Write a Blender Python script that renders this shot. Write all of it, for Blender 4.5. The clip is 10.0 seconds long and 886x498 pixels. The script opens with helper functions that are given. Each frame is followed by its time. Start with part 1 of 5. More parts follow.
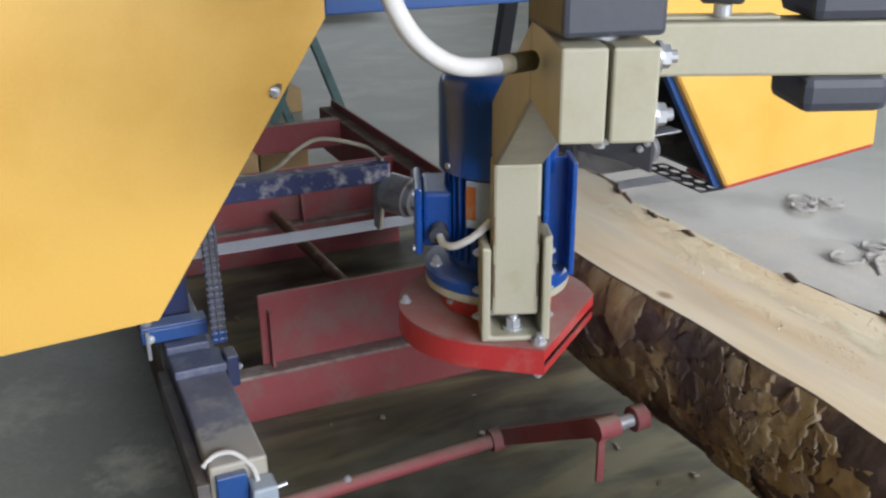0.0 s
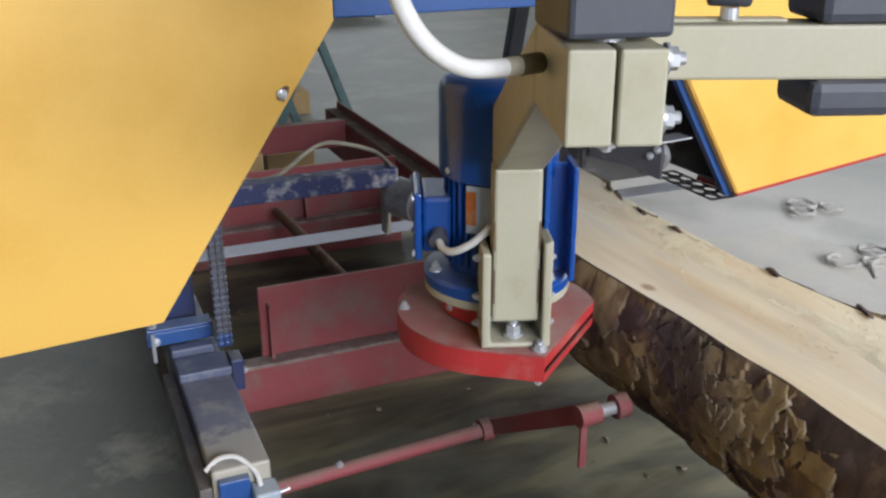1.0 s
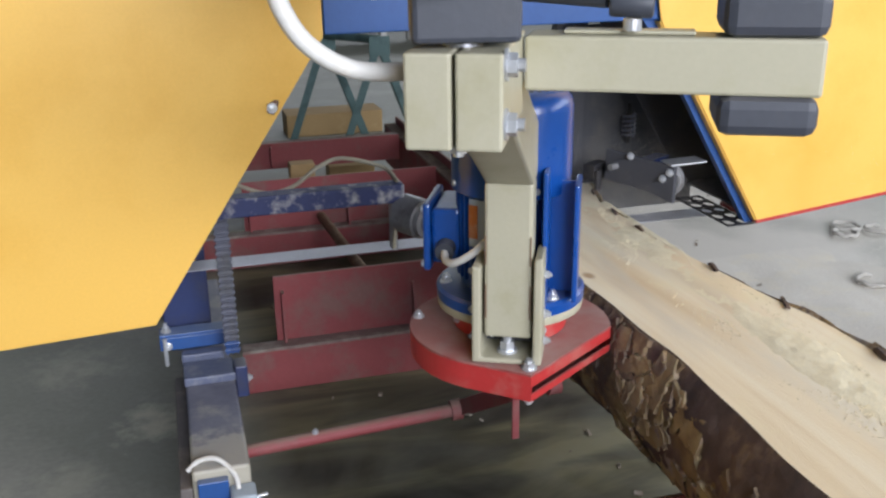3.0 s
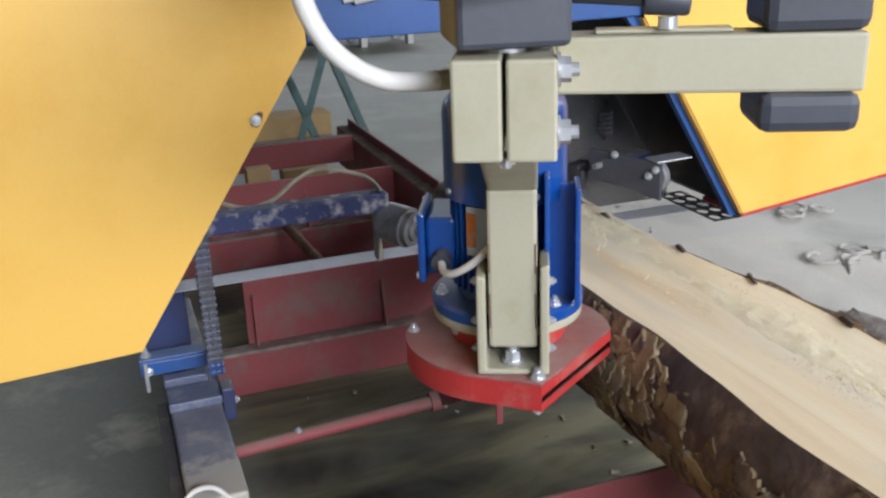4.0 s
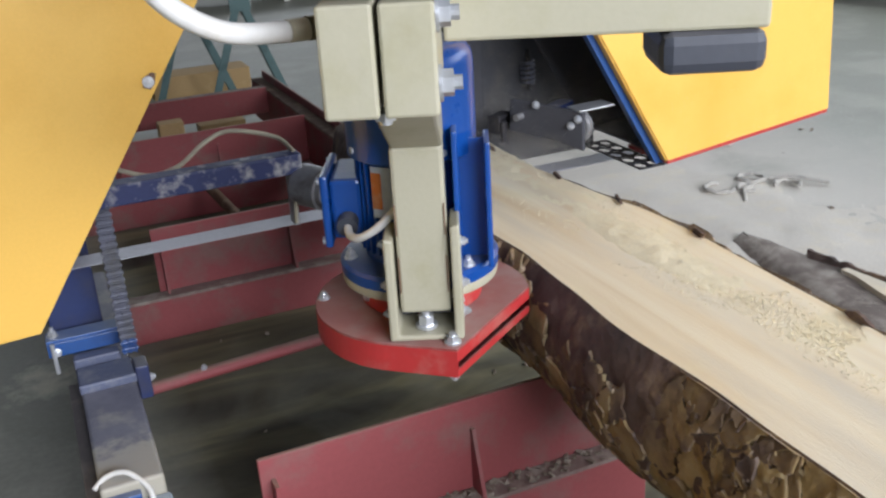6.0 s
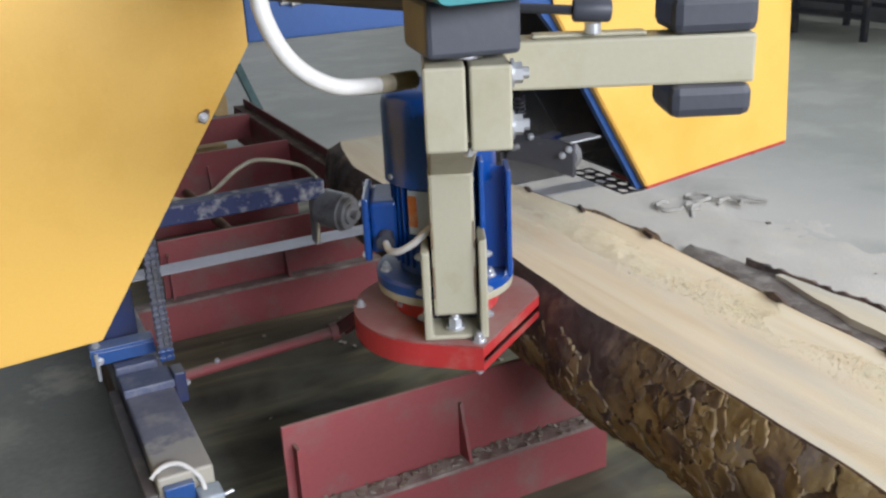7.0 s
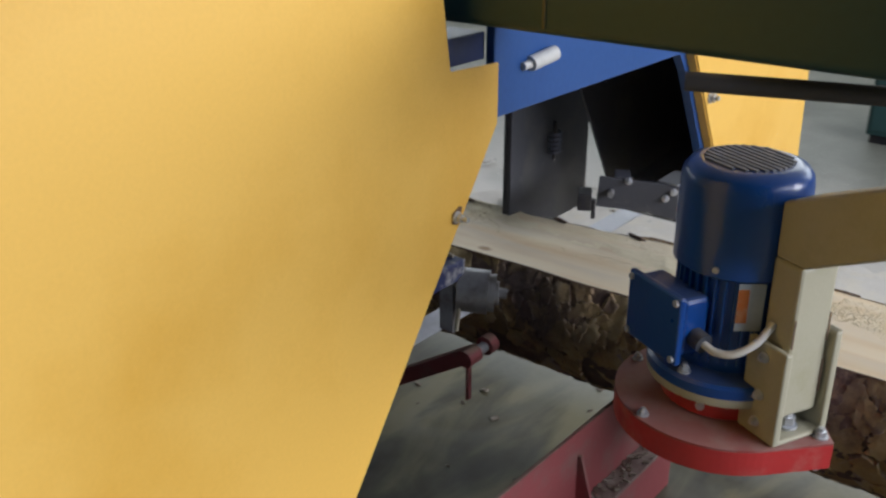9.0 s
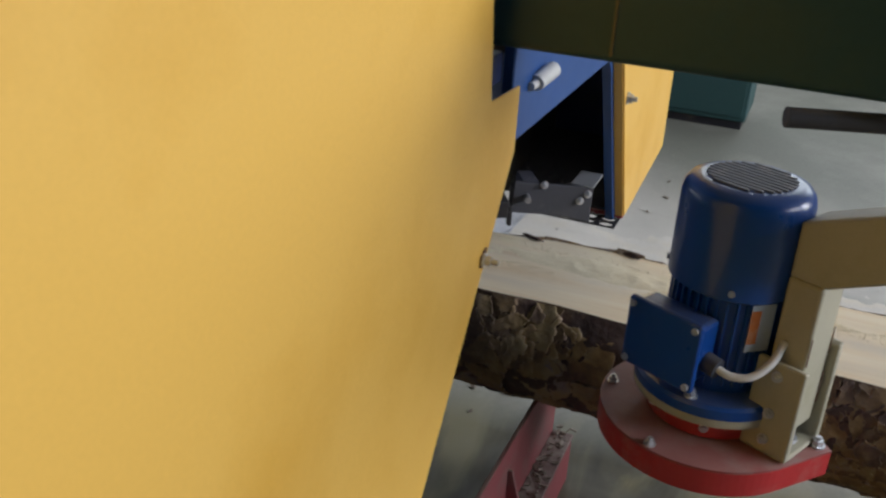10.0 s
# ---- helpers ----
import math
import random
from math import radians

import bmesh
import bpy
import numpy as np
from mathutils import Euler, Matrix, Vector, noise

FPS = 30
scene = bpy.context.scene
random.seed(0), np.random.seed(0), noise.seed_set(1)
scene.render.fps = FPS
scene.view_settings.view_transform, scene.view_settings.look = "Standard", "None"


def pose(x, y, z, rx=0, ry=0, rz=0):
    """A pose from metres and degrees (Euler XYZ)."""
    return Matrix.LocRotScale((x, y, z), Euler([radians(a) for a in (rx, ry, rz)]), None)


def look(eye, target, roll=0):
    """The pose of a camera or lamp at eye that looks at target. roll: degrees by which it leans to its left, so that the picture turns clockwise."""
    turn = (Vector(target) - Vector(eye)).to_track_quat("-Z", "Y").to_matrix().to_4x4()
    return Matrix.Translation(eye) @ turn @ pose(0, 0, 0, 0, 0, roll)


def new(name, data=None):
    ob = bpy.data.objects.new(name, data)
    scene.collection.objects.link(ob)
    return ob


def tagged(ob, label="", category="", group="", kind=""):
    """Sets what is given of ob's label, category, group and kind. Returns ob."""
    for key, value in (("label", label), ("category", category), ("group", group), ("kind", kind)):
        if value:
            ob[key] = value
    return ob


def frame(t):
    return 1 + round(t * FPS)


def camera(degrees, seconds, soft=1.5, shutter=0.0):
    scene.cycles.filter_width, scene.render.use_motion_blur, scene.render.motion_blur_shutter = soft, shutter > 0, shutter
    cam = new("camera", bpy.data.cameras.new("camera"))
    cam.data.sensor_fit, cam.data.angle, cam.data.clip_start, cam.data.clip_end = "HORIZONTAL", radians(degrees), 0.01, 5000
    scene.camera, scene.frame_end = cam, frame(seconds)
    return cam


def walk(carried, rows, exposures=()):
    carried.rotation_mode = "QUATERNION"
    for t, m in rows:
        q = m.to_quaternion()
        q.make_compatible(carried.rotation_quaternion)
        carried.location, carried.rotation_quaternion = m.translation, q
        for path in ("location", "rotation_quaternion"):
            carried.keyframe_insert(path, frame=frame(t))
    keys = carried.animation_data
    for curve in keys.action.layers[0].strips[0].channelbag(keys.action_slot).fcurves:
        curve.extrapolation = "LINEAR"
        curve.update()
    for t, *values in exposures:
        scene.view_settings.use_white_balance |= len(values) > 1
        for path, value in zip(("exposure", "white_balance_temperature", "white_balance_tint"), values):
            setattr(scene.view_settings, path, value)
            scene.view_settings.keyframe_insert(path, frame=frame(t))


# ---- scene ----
cam = camera(50.64, 10.0, soft=2.4, shutter=0.3)
PATH = [
    (0.0, pose(-0.164, -1.740, 1.355, 68.27, 0.53, -24.22)),
    (0.5, pose(-0.176, -1.749, 1.353, 68.60, 0.82, -24.58)),
    (1.0, pose(-0.151, -1.813, 1.347, 68.68, 0.22, -23.36)),
    (1.5, pose(-0.151, -1.896, 1.329, 69.13, 0.86, -23.20)),
    (2.0, pose(-0.139, -1.966, 1.345, 68.93, 1.49, -23.48)),
    (2.5, pose(-0.028, -2.038, 1.342, 70.32, 0.28, -17.53)),
    (3.0, pose(0.081, -2.105, 1.324, 70.46, 0.75, -16.27)),
    (3.2, pose(0.101, -2.114, 1.324, 70.31, 1.11, -16.10)),
    (4.3, pose(-0.025, -2.129, 1.326, 70.54, 2.39, -21.30)),
    (4.5, pose(-0.027, -2.127, 1.327, 70.66, 2.50, -21.28)),
    (5.0, pose(0.000, -2.152, 1.320, 68.92, 2.34, -22.41)),
    (5.5, pose(0.056, -2.186, 1.310, 67.61, 2.08, -23.57)),
    (5.7, pose(0.084, -2.209, 1.303, 67.41, 2.95, -23.93)),
    (6.8, pose(-0.065, -2.503, 1.354, 68.70, 2.59, -25.73)),
    (7.0, pose(-0.125, -2.545, 1.377, 69.09, 2.54, -26.89)),
    (7.1, pose(-0.117, -2.568, 1.378, 69.37, 2.65, -26.37)),
    (7.5, pose(-0.190, -2.584, 1.412, 69.92, 1.80, -26.60)),
    (7.7, pose(-0.248, -2.553, 1.432, 70.04, 0.88, -26.76)),
    (8.0, pose(-0.399, -2.415, 1.458, 70.26, 0.31, -28.93)),
    (8.2, pose(-0.548, -2.259, 1.495, 69.51, 0.06, -33.35)),
    (8.5, pose(-0.716, -2.044, 1.538, 67.32, 1.08, -40.77)),
    (9.0, pose(-0.819, -1.697, 1.514, 66.85, 0.08, -50.63)),
    (9.5, pose(-0.851, -1.451, 1.553, 65.18, -1.98, -60.97)),
    (10.0, pose(-0.877, -1.255, 1.546, 65.13, -3.24, -67.23)),
]
walk(cam, PATH, exposures=[(0, 0.0), (6.0, 0.0), (7.0, -0.1), (7.5, -0.24), (8.0, -0.26), (9.0, -0.45), (10.0, -0.68)])

# how far the carriage has rolled along the bed, and how far the debarker has swung: seconds, metres, degrees
TRAVEL = [
    (0.0, -0.000, 3.51),
    (0.5, -0.037, 4.38),
    (1.0, -0.080, 4.59),
    (1.5, -0.129, 3.44),
    (2.0, -0.178, 1.99),
    (2.5, -0.225, 0.72),
    (3.0, -0.270, -1.55),
    (3.2, -0.289, -1.70),
    (4.3, -0.403, -0.18),
    (4.5, -0.422, -0.00),
    (5.0, -0.469, 0.29),
    (5.5, -0.520, 0.38),
    (5.7, -0.540, 0.24),
    (6.8, -0.656, -0.63),
    (7.0, -0.677, -0.43),
    (7.1, -0.687, -0.75),
    (7.5, -0.730, -0.75),
    (7.7, -0.751, -0.15),
    (8.0, -0.779, -0.69),
    (8.2, -0.793, -0.54),
    (8.5, -0.810, 0.45),
    (9.0, -0.833, -0.23),
    (9.5, -0.853, -0.26),
    (10.0, -0.871, 0.12),
]

# how far the supply cable has slipped into the arm: seconds, metres
SLIP = [(0.0, 0.0), (1.0, 0.003), (2.0, 0.012), (3.0, 0.033), (3.2, 0.034), (4.3, 0.026), (4.5, 0.024), (5.5, 0.02), (7.0, 0.0), (7.5, 0.006), (8.0, 0.014), (10.0, 0.014)]

# ---------------------------------------------------------------- light
world = bpy.data.worlds.new("world")
scene.world = world
world.use_nodes = True
wn = world.node_tree.nodes
sky = wn.new("ShaderNodeTexSky")
sky.sky_type = "NISHITA"
sky.sun_disc = False
sky.sun_elevation, sky.sun_rotation = radians(35), radians(140)
wn["Background"].inputs[1].default_value = 0.1
world.node_tree.links.new(sky.outputs[0], wn["Background"].inputs[0])


def window_light(name, at, aim, w, h, watts, colour):
    data = bpy.data.lights.new(name, "AREA")
    data.shape, data.size, data.size_y, data.energy, data.color = "RECTANGLE", w, h, watts, colour
    ob = new(name, data)
    ob.matrix_world = look(at, aim)
    return ob


# area lamps standing in for daylight from windows out of view
window_light("window_light_south", (2.0, -7.9, 3.2), (0.8, 0, 0.8), 6.0, 2.2, 1000, (0.905, 0.935, 1.03))
window_light("window_light_east", (7.9, 1.5, 3.2), (0, 1.5, 0.9), 12.0, 2.2, 380, (0.88, 0.95, 1.0))
window_light("window_light_north", (2.6, 13.9, 3.2), (2.2, 4.0, 0), 9.4, 2.2, 170, (0.90, 0.94, 1.0))

# ---------------------------------------------------------------- materials


def material(name, base, rough=0.5, metal=0.0, spots=None, amount=0.3, scale=6.0, grain=0.12, bump=0.15, fine=90.0, coat=0.0):
    """A surface with coarse stains of the colour spots, fine grain and a little relief."""
    m = bpy.data.materials.new(name)
    m.use_nodes = True
    nt = m.node_tree
    n, l = nt.nodes, nt.links
    b = n["Principled BSDF"]
    co = n.new("ShaderNodeTexCoord")
    big = n.new("ShaderNodeTexNoise")
    big.inputs["Scale"].default_value = scale
    big.inputs["Detail"].default_value = 6
    big.inputs["Roughness"].default_value = 0.62
    small = n.new("ShaderNodeTexNoise")
    small.inputs["Scale"].default_value = fine
    small.inputs["Detail"].default_value = 3
    l.new(co.outputs["Object"], big.inputs["Vector"])
    l.new(co.outputs["Object"], small.inputs["Vector"])
    ramp = n.new("ShaderNodeValToRGB")
    ramp.color_ramp.elements[0].position = 0.62 - 0.3 * amount
    ramp.color_ramp.elements[1].position = 0.80 - 0.3 * amount
    l.new(big.outputs["Fac"], ramp.inputs["Fac"])
    mix = n.new("ShaderNodeMix")
    mix.data_type = "RGBA"
    mix.inputs[6].default_value = (*base, 1)
    mix.inputs[7].default_value = (*(spots or [c * 0.7 for c in base]), 1)
    mul = n.new("ShaderNodeMath")
    mul.operation = "MULTIPLY"
    mul.inputs[1].default_value = min(1, 2.2 * amount)
    l.new(ramp.outputs["Color"], mul.inputs[0])
    l.new(mul.outputs[0], mix.inputs[0])
    val = n.new("ShaderNodeMapRange")
    val.inputs[3].default_value, val.inputs[4].default_value = 1 - grain, 1 + grain
    l.new(small.outputs["Fac"], val.inputs[0])
    hsv = n.new("ShaderNodeHueSaturation")
    l.new(val.outputs[0], hsv.inputs["Value"])
    l.new(mix.outputs[2], hsv.inputs["Color"])
    l.new(hsv.outputs[0], b.inputs["Base Color"])
    r = n.new("ShaderNodeMapRange")
    r.inputs[3].default_value, r.inputs[4].default_value = max(0.03, rough - 0.12), min(1, rough + 0.15)
    l.new(big.outputs["Fac"], r.inputs[0])
    l.new(r.outputs[0], b.inputs["Roughness"])
    b.inputs["Metallic"].default_value = metal
    b.inputs["Coat Weight"].default_value = coat
    bp = n.new("ShaderNodeBump")
    bp.inputs["Strength"].default_value = bump
    bp.inputs["Distance"].default_value = 0.002
    l.new(small.outputs["Fac"], bp.inputs["Height"])
    l.new(bp.outputs[0], b.inputs["Normal"])
    return m


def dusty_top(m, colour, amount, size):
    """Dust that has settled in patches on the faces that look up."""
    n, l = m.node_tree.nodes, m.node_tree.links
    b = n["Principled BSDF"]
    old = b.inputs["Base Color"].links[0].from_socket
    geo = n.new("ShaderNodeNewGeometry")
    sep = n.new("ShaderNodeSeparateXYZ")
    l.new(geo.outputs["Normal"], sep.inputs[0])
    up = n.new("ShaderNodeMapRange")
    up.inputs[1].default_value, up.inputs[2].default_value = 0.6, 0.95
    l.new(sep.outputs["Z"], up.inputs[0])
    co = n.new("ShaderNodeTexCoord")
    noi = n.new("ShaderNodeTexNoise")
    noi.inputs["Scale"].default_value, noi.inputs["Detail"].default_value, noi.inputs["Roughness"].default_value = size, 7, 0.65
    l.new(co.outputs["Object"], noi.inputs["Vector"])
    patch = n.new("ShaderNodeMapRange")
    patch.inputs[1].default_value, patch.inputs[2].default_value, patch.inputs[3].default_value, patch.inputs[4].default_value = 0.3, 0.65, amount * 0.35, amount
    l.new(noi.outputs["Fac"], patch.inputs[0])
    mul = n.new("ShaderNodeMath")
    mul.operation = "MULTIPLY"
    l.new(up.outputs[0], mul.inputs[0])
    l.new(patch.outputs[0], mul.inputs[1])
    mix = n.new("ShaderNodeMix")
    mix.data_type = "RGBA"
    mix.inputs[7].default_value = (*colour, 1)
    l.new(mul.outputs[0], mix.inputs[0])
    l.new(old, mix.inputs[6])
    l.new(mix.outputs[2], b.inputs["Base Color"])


YELLOW = material("yellow_enamel", (0.80, 0.478, 0.097), 0.42, spots=(0.72, 0.40, 0.06), amount=0.45, scale=2.2, grain=0.05, bump=0.08, fine=160)
RED = material("red_enamel", (0.45, 0.034, 0.034), 0.42, spots=(0.42, 0.20, 0.16), amount=0.3, scale=9, grain=0.08)
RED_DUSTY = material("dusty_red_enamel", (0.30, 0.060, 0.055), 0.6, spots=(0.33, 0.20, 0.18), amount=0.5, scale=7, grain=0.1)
OXIDE = material("red_oxide_primer", (0.29, 0.068, 0.072), 0.62, spots=(0.24, 0.12, 0.11), amount=0.45, scale=7, grain=0.1)
OXIDE_DUSTY = material("dusty_primer", (0.20, 0.135, 0.12), 0.85, spots=(0.33, 0.29, 0.25), amount=0.6, scale=10, grain=0.14)
BLUE = material("blue_enamel", (0.005, 0.06, 0.28), 0.3, spots=(0.03, 0.07, 0.22), amount=0.25, scale=8, grain=0.06, coat=0.2)
BLUE_WORN = material("worn_blue_paint", (0.022, 0.032, 0.105), 0.5, spots=(0.50, 0.48, 0.45), amount=0.36, scale=26, grain=0.15)
RUNNER = material("worn_grey_blue_paint", (0.085, 0.085, 0.13), 0.5, spots=(0.46, 0.43, 0.33), amount=0.36, scale=10, grain=0.15)
WIPER = material("scuffed_slate_paint", (0.10, 0.115, 0.18), 0.5, spots=(0.26, 0.26, 0.27), amount=0.35, scale=14, grain=0.15)
ANGLE = material("grimy_grey_steel", (0.13, 0.115, 0.11), 0.6, spots=(0.26, 0.23, 0.2), amount=0.45, scale=9, grain=0.2)
BLUE_BEAM = material("mid_blue_paint", (0.022, 0.08, 0.26), 0.38, spots=(0.015, 0.04, 0.14), amount=0.35, scale=4)
NAVY = material("dark_blue_paint", (0.02, 0.035, 0.12), 0.45, spots=(0.05, 0.05, 0.07), amount=0.4, scale=5)
BEIGE = material("beige_enamel", (0.405, 0.382, 0.283), 0.42, spots=(0.345, 0.322, 0.205), amount=0.35, scale=8, grain=0.05, bump=0.1, fine=140)
GREEN = material("dark_green_enamel", (0.012, 0.046, 0.048), 0.4, spots=(0.03, 0.055, 0.04), amount=0.3, scale=4)
TEAL = material("teal_paint", (0.02, 0.20, 0.22), 0.45, spots=(0.02, 0.13, 0.14), amount=0.3, scale=9)
CABINET = material("faded_teal_paint", (0.03, 0.085, 0.085), 0.5, spots=(0.02, 0.06, 0.06), amount=0.3, scale=5)
TRESTLE = material("grey_teal_paint", (0.09, 0.16, 0.16), 0.55, spots=(0.05, 0.09, 0.09), amount=0.4, scale=9)
BLACK = material("black_plastic", (0.045, 0.05, 0.065), 0.5, spots=(0.07, 0.07, 0.08), amount=0.25, scale=12)
DARK = material("dark_grimy_steel", (0.022, 0.022, 0.028), 0.55, metal=0.2, spots=(0.07, 0.06, 0.05), amount=0.4, scale=7)
INNER = material("dusty_panel_and_shade", (0.055, 0.056, 0.066), 0.6, spots=(0.10, 0.095, 0.09), amount=0.4, scale=6)
DARK_STEEL = material("oily_chain_steel", (0.11, 0.115, 0.15), 0.55, metal=0.3, spots=(0.1, 0.1, 0.1), amount=0.4, scale=15)
STEEL = material("bright_zinc_steel", (0.62, 0.64, 0.67), 0.32, metal=0.65, spots=(0.4, 0.38, 0.34), amount=0.3, scale=20)
BLADE = material("saw_blade_steel", (0.50, 0.50, 0.55), 0.4, metal=0.3, spots=(0.4, 0.4, 0.42), amount=0.3, scale=14)
GRILLE = material("dusty_grille", (0.16, 0.17, 0.19), 0.6, spots=(0.3, 0.3, 0.3), amount=0.4, scale=30)
DULL = material("dull_grey_steel", (0.38, 0.38, 0.39), 0.45, metal=0.7, spots=(0.16, 0.14, 0.12), amount=0.4, scale=12)
WHITE_CABLE = material("white_cable_sheath", (0.64, 0.63, 0.60), 0.5, spots=(0.5, 0.45, 0.36), amount=0.3, scale=15)
CREAM_CABLE = material("dusty_cream_cable", (0.42, 0.38, 0.28), 0.6, spots=(0.3, 0.26, 0.2), amount=0.4, scale=15)
RUST = material("rusty_brown_steel", (0.14, 0.075, 0.045), 0.75, spots=(0.24, 0.17, 0.11), amount=0.45, scale=14)
CHIPS = material("dusty_chips", (0.20, 0.16, 0.12), 0.85, spots=(0.36, 0.32, 0.27), amount=0.6, scale=25, grain=0.25)
SAWDUST = material("fresh_sawdust", (0.77, 0.69, 0.50), 0.9, spots=(0.70, 0.61, 0.42), amount=0.4, scale=30, grain=0.16, bump=0.5, fine=240)
HAZE = material("flying_wood_dust", (0.80, 0.77, 0.70), 0.95)
DUST_HEAP = material("trodden_sawdust", (0.65, 0.61, 0.55), 0.92, spots=(0.69, 0.63, 0.52), amount=0.4, scale=9, grain=0.18, bump=0.4, fine=120)
CARD = material("pale_cardboard", (0.42, 0.28, 0.13), 0.8, spots=(0.5, 0.36, 0.18), amount=0.3, scale=10)
WALL = material("grey_plaster", (0.11, 0.11, 0.115), 0.85, spots=(0.085, 0.085, 0.085), amount=0.4, scale=1.2)
ORANGE = material("orange_sticker", (0.42, 0.12, 0.02), 0.5, spots=(0.4, 0.25, 0.15), amount=0.4, scale=40)
OLIVE = material("olive_rubber", (0.10, 0.085, 0.04), 0.6, spots=(0.15, 0.13, 0.07), amount=0.3, scale=20)
GREYPOST = material("grey_blue_steel", (0.10, 0.105, 0.125), 0.5, spots=(0.16, 0.15, 0.15), amount=0.4, scale=9)
GREYBOX = material("grey_plastic", (0.36, 0.42, 0.48), 0.45, spots=(0.25, 0.3, 0.35), amount=0.25, scale=20)

dusty_top(RED, (0.36, 0.22, 0.20), 0.45, 7)
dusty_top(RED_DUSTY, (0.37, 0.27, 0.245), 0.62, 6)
dusty_top(OXIDE, (0.30, 0.25, 0.19), 0.8, 11)
dusty_top(NAVY, (0.30, 0.29, 0.27), 0.5, 9)
dusty_top(BLACK, (0.22, 0.21, 0.20), 0.45, 9)
dusty_top(BLUE, (0.18, 0.20, 0.24), 0.45, 12)


def bare_end(m, y0, y1, colour):
    """Paint rubbed down to bare, dusty metal towards one end, with a ragged border."""
    n, l = m.node_tree.nodes, m.node_tree.links
    b = n["Principled BSDF"]
    old = b.inputs["Base Color"].links[0].from_socket
    co = n.new("ShaderNodeTexCoord")
    sep = n.new("ShaderNodeSeparateXYZ")
    l.new(co.outputs["Object"], sep.inputs[0])
    along = n.new("ShaderNodeMapRange")
    along.inputs[1].default_value, along.inputs[2].default_value, along.inputs[3].default_value, along.inputs[4].default_value = y0, y1, 0.75, 0.0
    l.new(sep.outputs["Y"], along.inputs[0])
    noi = n.new("ShaderNodeTexNoise")
    noi.inputs["Scale"].default_value, noi.inputs["Detail"].default_value, noi.inputs["Roughness"].default_value = 16, 8, 0.7
    l.new(co.outputs["Object"], noi.inputs["Vector"])
    add = n.new("ShaderNodeMath")
    add.operation = "ADD"
    l.new(along.outputs[0], add.inputs[0])
    l.new(noi.outputs["Fac"], add.inputs[1])
    edge = n.new("ShaderNodeMapRange")
    edge.inputs[1].default_value, edge.inputs[2].default_value, edge.inputs[4].default_value = 0.78, 0.92, 0.85
    l.new(add.outputs[0], edge.inputs[0])
    mix = n.new("ShaderNodeMix")
    mix.data_type = "RGBA"
    mix.inputs[7].default_value = (*colour, 1)
    l.new(edge.outputs[0], mix.inputs[0])
    l.new(old, mix.inputs[6])
    l.new(mix.outputs[2], b.inputs["Base Color"])


bare_end(RUNNER, -0.19, 0.12, (0.46, 0.43, 0.34))
dusty_top(BLUE_BEAM, (0.26, 0.29, 0.34), 0.6, 10)
dusty_top(RUNNER, (0.30, 0.30, 0.33), 0.55, 9)


